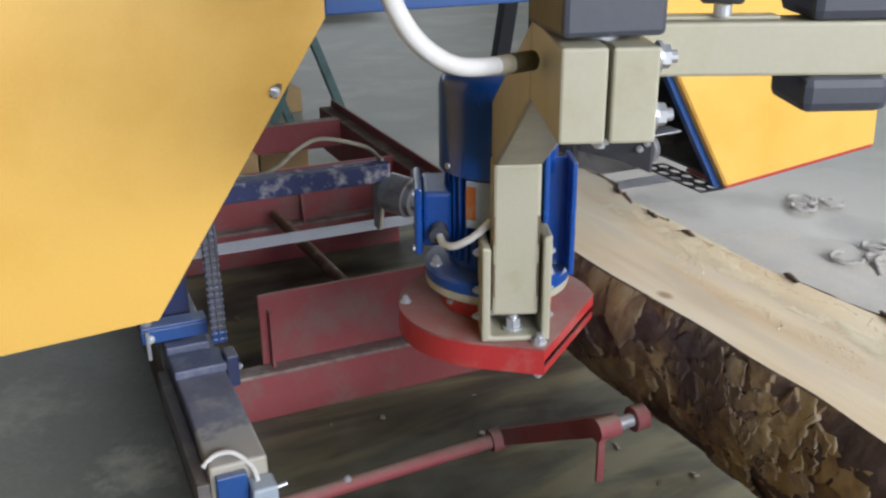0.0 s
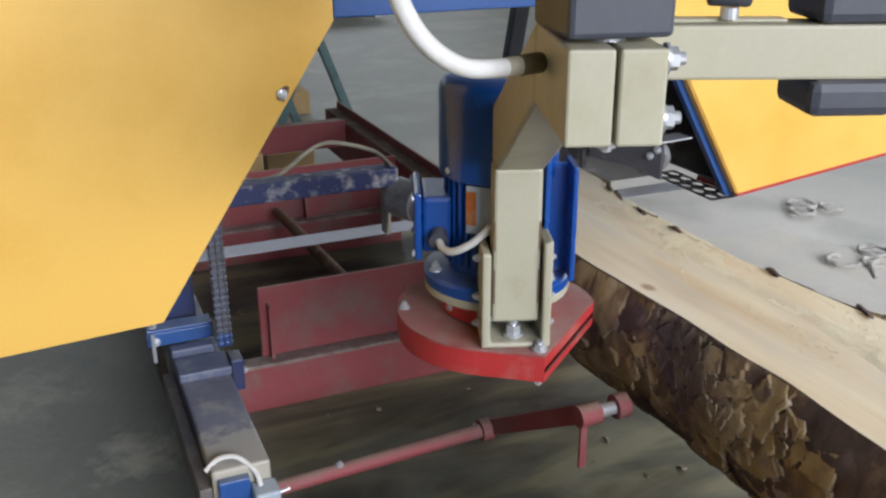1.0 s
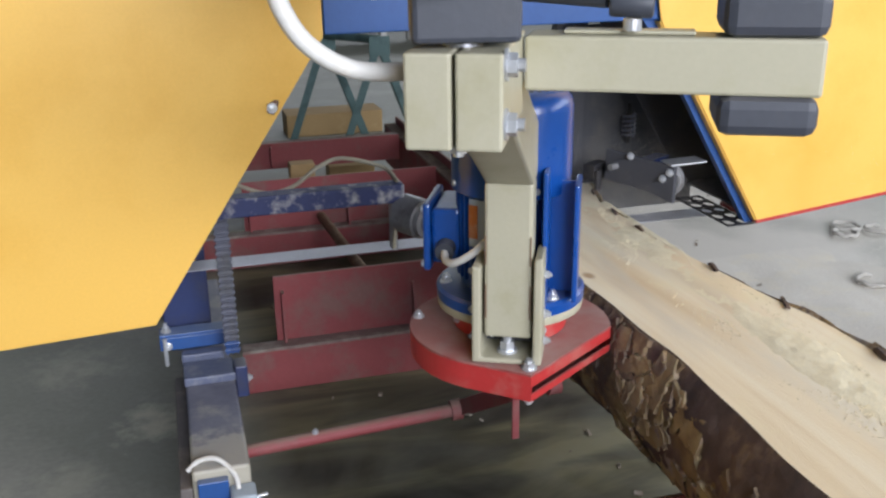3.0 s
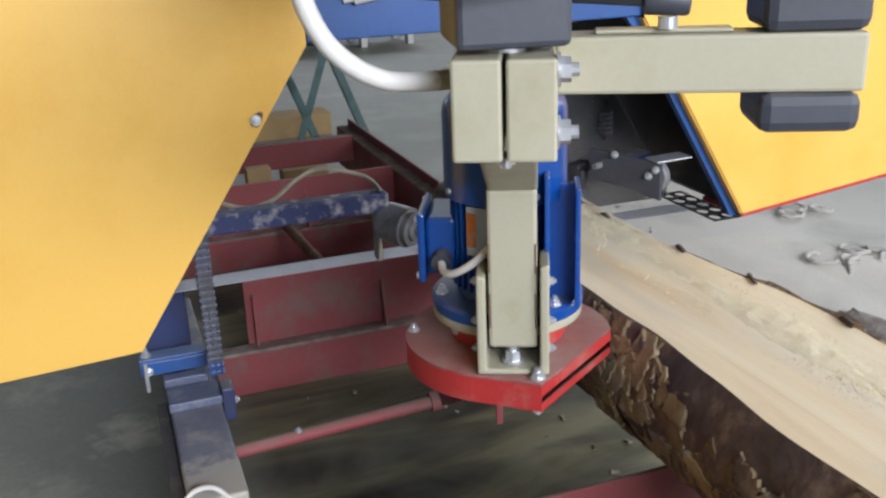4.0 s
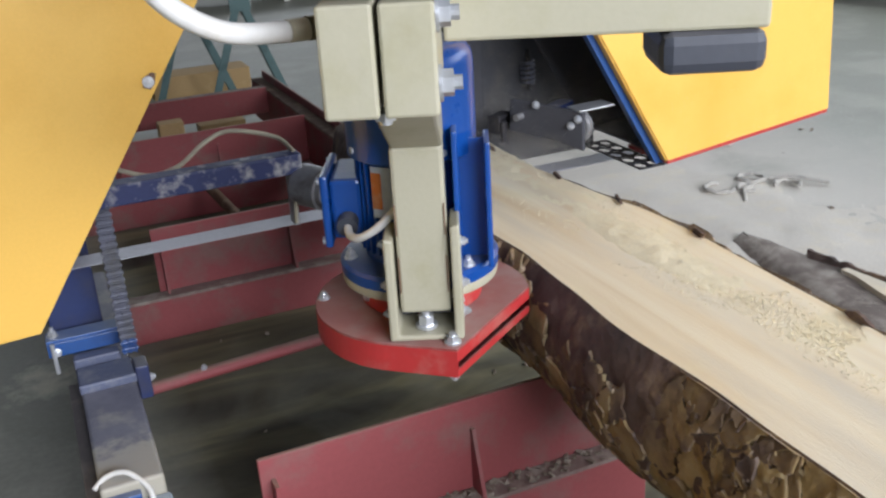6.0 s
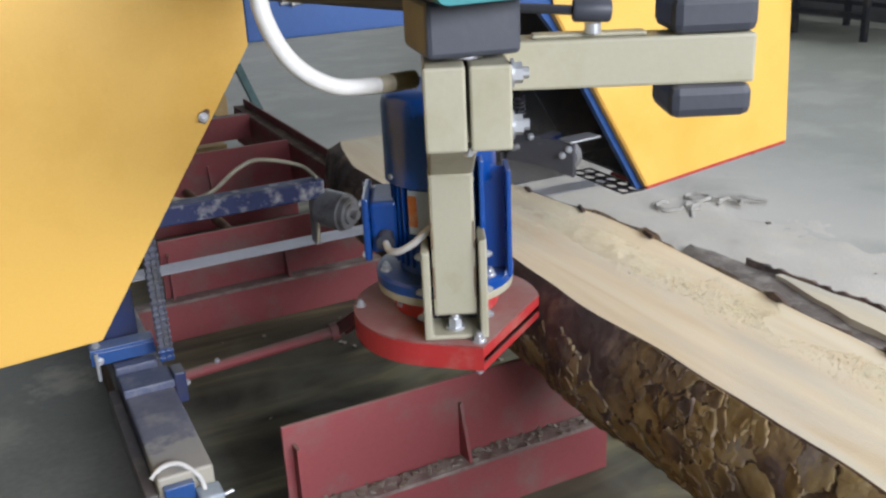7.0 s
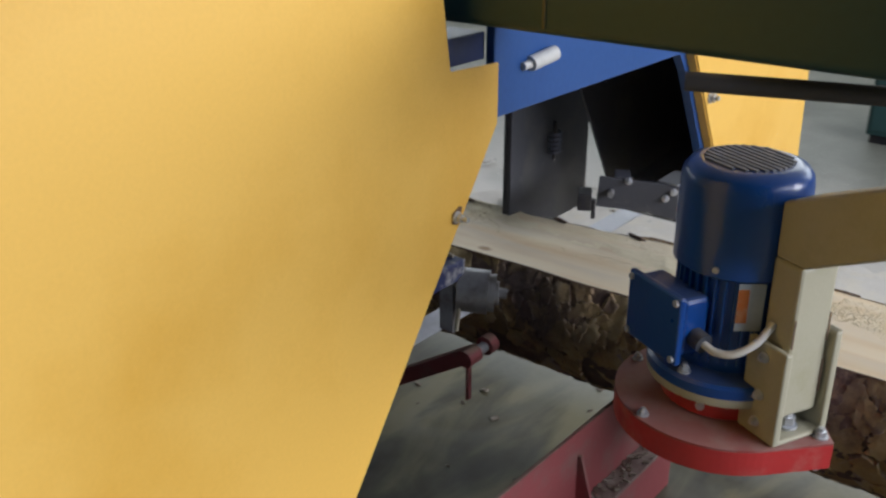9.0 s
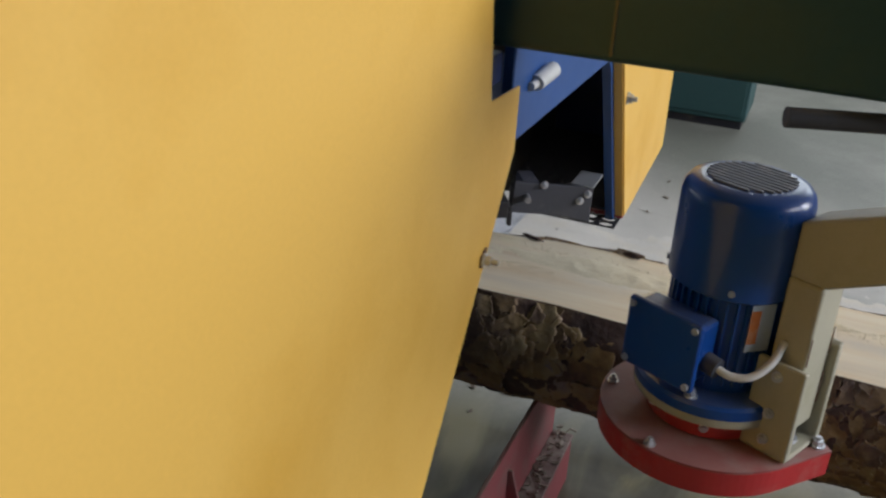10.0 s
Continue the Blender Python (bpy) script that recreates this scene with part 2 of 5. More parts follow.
def floor_material():
    m = material("dusty_concrete", (0.238, 0.241, 0.20), 0.5, spots=(0.325, 0.32, 0.275), amount=0.5, scale=1.7, grain=0.16, bump=0.2, fine=55)
    n, l = m.node_tree.nodes, m.node_tree.links
    b = n["Principled BSDF"]
    old = b.inputs["Base Color"].links[0].from_socket
    co = n.new("ShaderNodeTexCoord")
    sep = n.new("ShaderNodeSeparateXYZ")
    l.new(co.outputs["Object"], sep.inputs[0])
    # sawdust drifted over the outfeed side of the bed, painted wider for airborne haze
    noi = n.new("ShaderNodeTexNoise")
    noi.inputs["Scale"].default_value, noi.inputs["Detail"].default_value = 1.6, 7
    l.new(co.outputs["Object"], noi.inputs["Vector"])
    rng = n.new("ShaderNodeMapRange")
    rng.inputs[1].default_value, rng.inputs[2].default_value = 1.5, 2.0
    l.new(sep.outputs["X"], rng.inputs[0])
    far = n.new("ShaderNodeMapRange")
    far.inputs[1].default_value, far.inputs[2].default_value, far.inputs[3].default_value, far.inputs[4].default_value = 2.7, 4.0, 1.0, 0.0
    l.new(sep.outputs["X"], far.inputs[0])
    near = n.new("ShaderNodeMath")
    near.operation = "MULTIPLY"
    l.new(rng.outputs[0], near.inputs[0])
    l.new(far.outputs[0], near.inputs[1])
    mul = n.new("ShaderNodeMath")
    mul.operation = "MULTIPLY"
    l.new(near.outputs[0], mul.inputs[0])
    r2 = n.new("ShaderNodeMapRange")
    r2.inputs[1].default_value, r2.inputs[2].default_value = 0.22, 0.5
    l.new(noi.outputs["Fac"], r2.inputs[0])
    l.new(r2.outputs[0], mul.inputs[1])
    mix = n.new("ShaderNodeMix")
    mix.data_type = "RGBA"
    mix.inputs[7].default_value = (0.60, 0.56, 0.50, 1)
    l.new(old, mix.inputs[6])
    # darker, olive-streaked concrete between the rails and on under the log
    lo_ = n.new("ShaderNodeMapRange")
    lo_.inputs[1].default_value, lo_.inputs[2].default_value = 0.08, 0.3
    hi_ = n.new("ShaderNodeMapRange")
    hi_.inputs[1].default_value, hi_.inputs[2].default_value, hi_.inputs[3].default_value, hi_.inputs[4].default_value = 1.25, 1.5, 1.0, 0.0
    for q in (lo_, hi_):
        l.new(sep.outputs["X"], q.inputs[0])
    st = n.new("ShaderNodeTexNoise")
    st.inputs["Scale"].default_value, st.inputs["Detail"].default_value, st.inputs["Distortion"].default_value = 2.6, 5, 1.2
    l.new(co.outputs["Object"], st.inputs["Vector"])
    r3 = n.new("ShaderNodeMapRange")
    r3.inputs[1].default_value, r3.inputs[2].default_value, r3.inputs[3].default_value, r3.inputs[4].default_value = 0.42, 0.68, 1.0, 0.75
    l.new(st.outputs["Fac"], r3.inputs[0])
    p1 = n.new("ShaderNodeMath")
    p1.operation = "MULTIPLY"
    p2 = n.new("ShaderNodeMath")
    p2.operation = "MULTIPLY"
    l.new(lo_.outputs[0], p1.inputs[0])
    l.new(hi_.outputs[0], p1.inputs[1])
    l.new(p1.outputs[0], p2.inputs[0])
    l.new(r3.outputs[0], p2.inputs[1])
    rails_band = n.new("ShaderNodeMix")
    rails_band.data_type = "RGBA"
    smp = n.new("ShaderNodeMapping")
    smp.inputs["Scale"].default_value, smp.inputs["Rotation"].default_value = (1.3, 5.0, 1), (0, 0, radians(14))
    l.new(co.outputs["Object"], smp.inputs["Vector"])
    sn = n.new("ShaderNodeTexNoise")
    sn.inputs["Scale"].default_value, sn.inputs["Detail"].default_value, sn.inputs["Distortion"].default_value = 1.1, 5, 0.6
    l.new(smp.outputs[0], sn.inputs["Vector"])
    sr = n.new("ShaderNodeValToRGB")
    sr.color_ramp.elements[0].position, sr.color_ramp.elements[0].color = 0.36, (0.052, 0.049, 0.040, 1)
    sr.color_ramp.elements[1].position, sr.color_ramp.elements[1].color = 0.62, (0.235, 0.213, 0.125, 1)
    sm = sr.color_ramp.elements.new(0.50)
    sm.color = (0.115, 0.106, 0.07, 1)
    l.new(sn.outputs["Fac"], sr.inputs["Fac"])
    l.new(sr.outputs[0], rails_band.inputs[7])
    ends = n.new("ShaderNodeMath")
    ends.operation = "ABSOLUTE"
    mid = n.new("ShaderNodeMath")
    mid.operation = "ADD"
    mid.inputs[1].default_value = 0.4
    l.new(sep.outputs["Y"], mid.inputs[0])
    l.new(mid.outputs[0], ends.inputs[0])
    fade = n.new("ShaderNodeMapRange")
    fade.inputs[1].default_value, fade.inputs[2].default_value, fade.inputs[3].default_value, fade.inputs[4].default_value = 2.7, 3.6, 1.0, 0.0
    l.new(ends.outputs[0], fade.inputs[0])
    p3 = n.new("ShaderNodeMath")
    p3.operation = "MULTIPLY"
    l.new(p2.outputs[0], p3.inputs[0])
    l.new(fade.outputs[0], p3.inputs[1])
    l.new(p3.outputs[0], rails_band.inputs[0])
    # the darker band is less glossy
    dull = n.new("ShaderNodeMapRange")
    dull.inputs[3].default_value, dull.inputs[4].default_value = 0.5, 0.14
    l.new(p3.outputs[0], dull.inputs[0])
    l.new(dull.outputs[0], b.inputs["Specular IOR Level"])
    p4 = n.new("ShaderNodeMath")
    p4.operation = "MULTIPLY"
    l.new(mul.outputs[0], p4.inputs[0])
    l.new(fade.outputs[0], p4.inputs[1])
    l.new(p4.outputs[0], mix.inputs[0])
    l.new(mix.outputs[2], rails_band.inputs[6])
    # pale dust trodden into the concrete beside the runner
    last = rails_band.outputs[2]
    for px, py, size, top in ((-0.05, 0.42, 0.26, 0.75), (-0.33, 0.85, 0.3, 0.35), (-0.30, 0.15, 0.25, 0.3)):
        dist = n.new("ShaderNodeVectorMath")
        dist.operation = "DISTANCE"
        dist.inputs[1].default_value = (px, py, 0)
        l.new(co.outputs["Object"], dist.inputs[0])
        fall = n.new("ShaderNodeMapRange")
        fall.inputs[1].default_value, fall.inputs[2].default_value, fall.inputs[3].default_value, fall.inputs[4].default_value = 0.03, size, 0.55, 0.0
        l.new(dist.outputs["Value"], fall.inputs[0])
        blot = n.new("ShaderNodeTexNoise")
        blot.inputs["Scale"].default_value, blot.inputs["Detail"].default_value, blot.inputs["Roughness"].default_value = 11, 7, 0.7
        l.new(co.outputs["Object"], blot.inputs["Vector"])
        both = n.new("ShaderNodeMath")
        both.operation = "ADD"
        l.new(fall.outputs[0], both.inputs[0])
        l.new(blot.outputs["Fac"], both.inputs[1])
        cutoff = n.new("ShaderNodeMapRange")
        cutoff.inputs[1].default_value, cutoff.inputs[2].default_value, cutoff.inputs[4].default_value = 0.78, 1.05, top
        l.new(both.outputs[0], cutoff.inputs[0])
        dust = n.new("ShaderNodeMix")
        dust.data_type = "RGBA"
        dust.inputs[7].default_value = (0.60, 0.58, 0.45, 1)
        l.new(cutoff.outputs[0], dust.inputs[0])
        l.new(last, dust.inputs[6])
        last = dust.outputs[2]
    l.new(last, b.inputs["Base Color"])
    return m


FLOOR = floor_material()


def wood_material():
    """Freshly sawn pine: streaks along the log, knots and a paler sapwood."""
    m = bpy.data.materials.new("sawn_pine")
    m.use_nodes = True
    n, l = m.node_tree.nodes, m.node_tree.links
    b = n["Principled BSDF"]
    co = n.new("ShaderNodeTexCoord")
    mp = n.new("ShaderNodeMapping")
    mp.inputs["Scale"].default_value = (9, 0.7, 9)
    l.new(co.outputs["Object"], mp.inputs["Vector"])
    a = n.new("ShaderNodeTexNoise")
    a.inputs["Scale"].default_value, a.inputs["Detail"].default_value, a.inputs["Distortion"].default_value = 1.6, 6, 0.7
    l.new(mp.outputs[0], a.inputs["Vector"])
    ramp = n.new("ShaderNodeValToRGB")
    e = ramp.color_ramp.elements
    e[0].position, e[0].color = 0.3, (0.70, 0.55, 0.35, 1)
    e[1].position, e[1].color = 0.62, (0.84, 0.745, 0.56, 1)
    mid = ramp.color_ramp.elements.new(0.45)
    mid.color = (0.79, 0.665, 0.47, 1)
    l.new(a.outputs["Fac"], ramp.inputs["Fac"])
    # knots
    mk = n.new("ShaderNodeMapping")
    mk.inputs["Scale"].default_value = (4.6, 3.1, 0.4)
    l.new(co.outputs["Object"], mk.inputs["Vector"])
    v = n.new("ShaderNodeTexVoronoi")
    v.inputs["Scale"].default_value = 1.0
    l.new(mk.outputs[0], v.inputs["Vector"])
    kr = n.new("ShaderNodeValToRGB")
    kr.color_ramp.elements[0].position, kr.color_ramp.elements[0].color = 0.035, (1, 1, 1, 1)
    kr.color_ramp.elements[1].position, kr.color_ramp.elements[1].color = 0.075, (0, 0, 0, 1)
    l.new(v.outputs["Distance"], kr.inputs["Fac"])
    mix = n.new("ShaderNodeMix")
    mix.data_type = "RGBA"
    mix.inputs[7].default_value = (0.34, 0.19, 0.08, 1)
    km = n.new("ShaderNodeMath")
    km.operation = "MULTIPLY"
    km.inputs[1].default_value = 0.75
    l.new(kr.outputs[0], km.inputs[0])
    l.new(km.outputs[0], mix.inputs[0])
    l.new(ramp.outputs[0], mix.inputs[6])
    # sawdust lying on it
    d = n.new("ShaderNodeTexNoise")
    d.inputs["Scale"].default_value, d.inputs["Detail"].default_value = 5, 8
    l.new(co.outputs["Object"], d.inputs["Vector"])
    dr = n.new("ShaderNodeMapRange")
    dr.inputs[1].default_value, dr.inputs[2].default_value, dr.inputs[4].default_value = 0.55, 0.72, 0.6
    l.new(d.outputs["Fac"], dr.inputs[0])
    m2 = n.new("ShaderNodeMix")
    m2.data_type = "RGBA"
    m2.inputs[7].default_value = (0.78, 0.70, 0.45, 1)
    l.new(dr.outputs[0], m2.inputs[0])
    l.new(mix.outputs[2], m2.inputs[6])
    mg = n.new("ShaderNodeMapping")
    mg.inputs["Scale"].default_value = (7, 1.1, 3)
    l.new(co.outputs["Object"], mg.inputs["Vector"])
    gn = n.new("ShaderNodeTexNoise")
    gn.inputs["Scale"].default_value, gn.inputs["Detail"].default_value = 1.3, 4
    l.new(mg.outputs[0], gn.inputs["Vector"])
    gr = n.new("ShaderNodeMapRange")
    gr.inputs[1].default_value, gr.inputs[2].default_value, gr.inputs[4].default_value = 0.5, 0.7, 0.75
    l.new(gn.outputs["Fac"], gr.inputs[0])
    m3 = n.new("ShaderNodeMix")
    m3.data_type = "RGBA"
    m3.inputs[7].default_value = (0.62, 0.57, 0.48, 1)
    l.new(gr.outputs[0], m3.inputs[0])
    l.new(m2.outputs[2], m3.inputs[6])
    l.new(m3.outputs[2], b.inputs["Base Color"])
    b.inputs["Roughness"].default_value = 0.75
    f = n.new("ShaderNodeTexNoise")
    f.inputs["Scale"].default_value = 60
    l.new(mp.outputs[0], f.inputs["Vector"])
    bp = n.new("ShaderNodeBump")
    bp.inputs["Strength"].default_value, bp.inputs["Distance"].default_value = 0.35, 0.002
    l.new(f.outputs["Fac"], bp.inputs["Height"])
    l.new(bp.outputs[0], b.inputs["Normal"])
    return m


WOOD = wood_material()


def bark_material(name, per_island):
    """Scaly pine bark: brown plates, grey-green weathering, dark furrows."""
    m = bpy.data.materials.new(name)
    m.use_nodes = True
    n, l = m.node_tree.nodes, m.node_tree.links
    b = n["Principled BSDF"]
    co = n.new("ShaderNodeTexCoord")
    a = n.new("ShaderNodeTexNoise")
    a.inputs["Scale"].default_value, a.inputs["Detail"].default_value, a.inputs["Roughness"].default_value = 9, 8, 0.65
    l.new(co.outputs["Object"], a.inputs["Vector"])
    ramp = n.new("ShaderNodeValToRGB")
    e = ramp.color_ramp.elements
    if per_island:
        a.inputs["Scale"].default_value = 5.5
        a.inputs["Detail"].default_value = 10
        e[0].position, e[0].color = 0.18, (0.07, 0.046, 0.042, 1)
        e[1].position, e[1].color = 0.98, (0.55, 0.47, 0.40, 1)
        for at, c in ((0.34, (0.15, 0.10, 0.07, 1)), (0.48, (0.26, 0.175, 0.085, 1)), (0.60, (0.38, 0.27, 0.12, 1)), (0.72, (0.42, 0.335, 0.19, 1)), (0.84, (0.30, 0.255, 0.235, 1))):
            x = e.new(at)
            x.color = c
        geo = n.new("ShaderNodeNewGeometry")
        add = n.new("ShaderNodeMath")
        add.operation = "MULTIPLY_ADD"
        add.inputs[1].default_value = 0.34
        l.new(geo.outputs["Random Per Island"], add.inputs[0])
        half = n.new("ShaderNodeMath")
        half.operation = "MULTIPLY_ADD"
        half.inputs[1].default_value, half.inputs[2].default_value = 1.5, -0.38
        l.new(a.outputs["Fac"], half.inputs[0])
        l.new(half.outputs[0], add.inputs[2])
        l.new(add.outputs[0], ramp.inputs["Fac"])
    else:
        e[0].position, e[0].color = 0.30, (0.055, 0.038, 0.034, 1)
        e[1].position, e[1].color = 0.72, (0.36, 0.26, 0.15, 1)
        x = e.new(0.52)
        x.color = (0.13, 0.085, 0.07, 1)
        x = e.new(0.60)
        x.color = (0.24, 0.165, 0.11, 1)
        a.inputs["Scale"].default_value = 7
        l.new(a.outputs["Fac"], ramp.inputs["Fac"])
    if per_island:
        # fresh pale rims where the scales have broken
        rim = n.new("ShaderNodeMapRange")
        rim.inputs[1].default_value, rim.inputs[2].default_value, rim.inputs[4].default_value = 0.54, 0.62, 0.45
        l.new(geo.outputs["Pointiness"], rim.inputs[0])
        pale = n.new("ShaderNodeMix")
        pale.data_type = "RGBA"
        pale.inputs[7].default_value = (0.50, 0.41, 0.35, 1)
        l.new(rim.outputs[0], pale.inputs[0])
        l.new(ramp.outputs[0], pale.inputs[6])
        # dark, weathered stretches
        wet = n.new("ShaderNodeTexNoise")
        wet.inputs["Scale"].default_value, wet.inputs["Detail"].default_value = 4.5, 5
        l.new(co.outputs["Object"], wet.inputs["Vector"])
        wr = n.new("ShaderNodeMapRange")
        wr.inputs[1].default_value, wr.inputs[2].default_value, wr.inputs[4].default_value = 0.50, 0.64, 0.68
        l.new(wet.outputs["Fac"], wr.inputs[0])
        old_bark = n.new("ShaderNodeMix")
        old_bark.data_type = "RGBA"
        old_bark.inputs[7].default_value = (0.105, 0.078, 0.072, 1)
        l.new(wr.outputs[0], old_bark.inputs[0])
        l.new(pale.outputs[2], old_bark.inputs[6])
        l.new(old_bark.outputs[2], b.inputs["Base Color"])
    else:
        l.new(ramp.outputs[0], b.inputs["Base Color"])
    b.inputs["Roughness"].default_value = 0.85
    f = n.new("ShaderNodeTexNoise")
    f.inputs["Scale"].default_value, f.inputs["Detail"].default_value = 42, 8
    l.new(co.outputs["Object"], f.inputs["Vector"])
    bp = n.new("ShaderNodeBump")
    bp.inputs["Strength"].default_value, bp.inputs["Distance"].default_value = 0.8, 0.008
    l.new(f.outputs["Fac"], bp.inputs["Height"])
    l.new(bp.outputs[0], b.inputs["Normal"])
    return m


BARK = bark_material("dark_inner_bark", False)
BARK_PLATE = bark_material("scaly_bark_plates", True)

# ---------------------------------------------------------------- mesh helpers


def empty(name, m=None, parent=None):
    ob = new(name)
    ob.empty_display_size = 0.1
    if parent:
        ob.parent = parent
    if m is not None:
        ob.matrix_basis = m
    return ob


def part(name, bm, mat, parent=None, label="", smooth=None, bevel=0.0, segs=2):
    """One mesh object out of a bmesh."""
    bmesh.ops.recalc_face_normals(bm, faces=bm.faces)
    if bevel:
        sharp = [e for e in bm.edges if len(e.link_faces) == 2 and e.calc_face_angle(0) > 0.7]
        bmesh.ops.bevel(bm, geom=sharp, offset=bevel, segments=segs, affect="EDGES", profile=0.5, clamp_overlap=True)
    me = bpy.data.meshes.new(name)
    bm.to_mesh(me)
    bm.free()
    me.materials.append(mat)
    ob = new(name, me)
    if smooth is not None:
        me.shade_smooth()
        me.set_sharp_from_angle(angle=radians(smooth))
    if parent:
        ob.parent = parent
    if label:
        tagged(ob, label)
    return ob


def box(bm, x0, x1, y0, y1, z0, z1, m=None):
    vs = [bm.verts.new((x, y, z)) for z in (z0, z1) for y in (y0, y1) for x in (x0, x1)]
    for f in ((0, 2, 3, 1), (4, 5, 7, 6), (0, 1, 5, 4), (2, 6, 7, 3), (0, 4, 6, 2), (1, 3, 7, 5)):
        bm.faces.new([vs[i] for i in f])
    if m is not None:
        bmesh.ops.transform(bm, matrix=m, verts=vs)
    return bm


def boxed(*a, m=None):
    return box(bmesh.new(), *a, m=m)


def prism(bm, outline, depth, m=None):
    """A flat outline in x, z given thickness along y."""
    lo = [bm.verts.new((x, 0, z)) for x, z in outline]
    hi = [bm.verts.new((x, depth, z)) for x, z in outline]
    k = len(outline)
    bm.faces.new(lo)
    bm.faces.new(hi[::-1])
    for i in range(k):
        j = (i + 1) % k
        bm.faces.new((lo[i], hi[i], hi[j], lo[j]))
    if m is not None:
        bmesh.ops.transform(bm, matrix=m, verts=lo + hi)
    return bm


def slab(bm, outline, z0, z1):
    """A flat outline in x, y given height."""
    lo = [bm.verts.new((x, y, z0)) for x, y in outline]
    hi = [bm.verts.new((x, y, z1)) for x, y in outline]
    k = len(outline)
    bm.faces.new(lo[::-1])
    bm.faces.new(hi)
    for i in range(k):
        j = (i + 1) % k
        bm.faces.new((lo[i], lo[j], hi[j], hi[i]))
    return bm


def rod(bm, a, b, r, n=20, r2=None):
    a, b = Vector(a), Vector(b)
    d = b - a
    m = Matrix.Translation((a + b) / 2) @ d.to_track_quat("Z", "Y").to_matrix().to_4x4()
    bmesh.ops.create_cone(bm, cap_ends=True, segments=n, radius1=r, radius2=r if r2 is None else r2, depth=d.length, matrix=m)
    return bm


def lathe(bm, profile, n=40, m=None):
    """Radius, height pairs turned round z."""
    rings = []
    made = []
    for r, z in profile:
        ring = [bm.verts.new((r * math.cos(2 * math.pi * i / n), r * math.sin(2 * math.pi * i / n), z)) for i in range(n)]
        rings.append(ring)
        made += ring
    for p, q in zip(rings, rings[1:]):
        for i in range(n):
            bm.faces.new((p[i], p[(i + 1) % n], q[(i + 1) % n], q[i]))
    bm.faces.new(rings[0][::-1])
    bm.faces.new(rings[-1])
    if m is not None:
        bmesh.ops.transform(bm, matrix=m, verts=made)
    return bm


def bolt(bm, at, way, r=0.010, h=0.008, stud=0.5):
    """A washer, a hexagon head and a stud end."""
    at, way = Vector(at), Vector(way).normalized()
    rod(bm, at, at + way * h * 0.25, r * 1.35, 16)
    rod(bm, at + way * h * 0.25, at + way * h, r, 6)
    if stud:
        rod(bm, at + way * h, at + way * h * (1 + stud), r * 0.55, 10)
    return bm


def smooth_line(points, steps=8):
    pts = [Vector(p) for p in points]
    pts = [pts[0] * 2 - pts[1]] + pts + [pts[-1] * 2 - pts[-2]]
    out = []
    for a, b, c, d in zip(pts, pts[1:], pts[2:], pts[3:]):
        for i in range(steps):
            t = i / steps
            out.append(0.5 * (2 * b + (c - a) * t + (2 * a - 5 * b + 4 * c - d) * t * t + (3 * b - a - 3 * c + d) * t ** 3))
    return out + [pts[-2]]


def cable(bm, points, r, n=10, steps=8):
    line = smooth_line(points, steps)
    rings = []
    for i, p in enumerate(line):
        d = (line[min(i + 1, len(line) - 1)] - line[max(i - 1, 0)]).normalized()
        m = Matrix.Translation(p) @ d.to_track_quat("Z", "Y").to_matrix().to_4x4()
        rings.append([bm.verts.new(m @ Vector((r * math.cos(2 * math.pi * k / n), r * math.sin(2 * math.pi * k / n), 0))) for k in range(n)])
    for p, q in zip(rings, rings[1:]):
        for i in range(n):
            bm.faces.new((p[i], p[(i + 1) % n], q[(i + 1) % n], q[i]))
    bm.faces.new(rings[0][::-1])
    bm.faces.new(rings[-1])
    return bm


FLOOR_Z = -0.035

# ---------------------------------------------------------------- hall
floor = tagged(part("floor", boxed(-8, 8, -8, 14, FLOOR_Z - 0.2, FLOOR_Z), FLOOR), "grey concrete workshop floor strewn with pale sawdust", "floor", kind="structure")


# walls and ceiling are out of view, added to close in the light
def wall_with_windows(name, length, m):
    """A wall along x with a row of three high window openings."""
    bm = bmesh.new()
    h0, h1, top = 2.1, 4.3, 5.0
    box(bm, -length / 2, length / 2, 0, 0.3, FLOOR_Z, h0)
    box(bm, -length / 2, length / 2, 0, 0.3, h1, top)
    w = length * 0.26
    xs = [-length / 2]
    for i in (-1, 0, 1):
        c = i * length * 0.31
        xs += [c - w / 2, c + w / 2]
    xs.append(length / 2)
    for a, b in zip(xs[::2], xs[1::2]):
        box(bm, a, b, 0, 0.3, h0, h1)
    ob = part(name, bm, WALL)
    ob.matrix_basis = m
    return tagged(ob, "unseen grey hall wall with high windows, added to shape the light", "wall", kind="structure")


wall_with_windows("unseen_wall_south", 16, pose(0, -8, 0, 0, 0, 180))
wall_with_windows("unseen_wall_north", 16.6, pose(0, 14, 0))
wall_with_windows("unseen_wall_east", 22, pose(8, 3, 0, 0, 0, -90))
tagged(part("unseen_wall_west", boxed(-8.3, -8, -8, 14, FLOOR_Z, 5.0), WALL), "unseen grey hall wall, added to close in the light", "wall", kind="structure")
tagged(part("ceiling", boxed(-8.3, 8.3, -8.3, 14.3, 5.0, 5.2), WALL), "unseen grey hall ceiling, added to close in the light", "ceiling", kind="structure")

# ---------------------------------------------------------------- sawmill bed
bed = tagged(empty("sawmill_bed"), "dark red primed steel bed frame standing on the concrete", "sawmill bed")


RAIL = 1.133


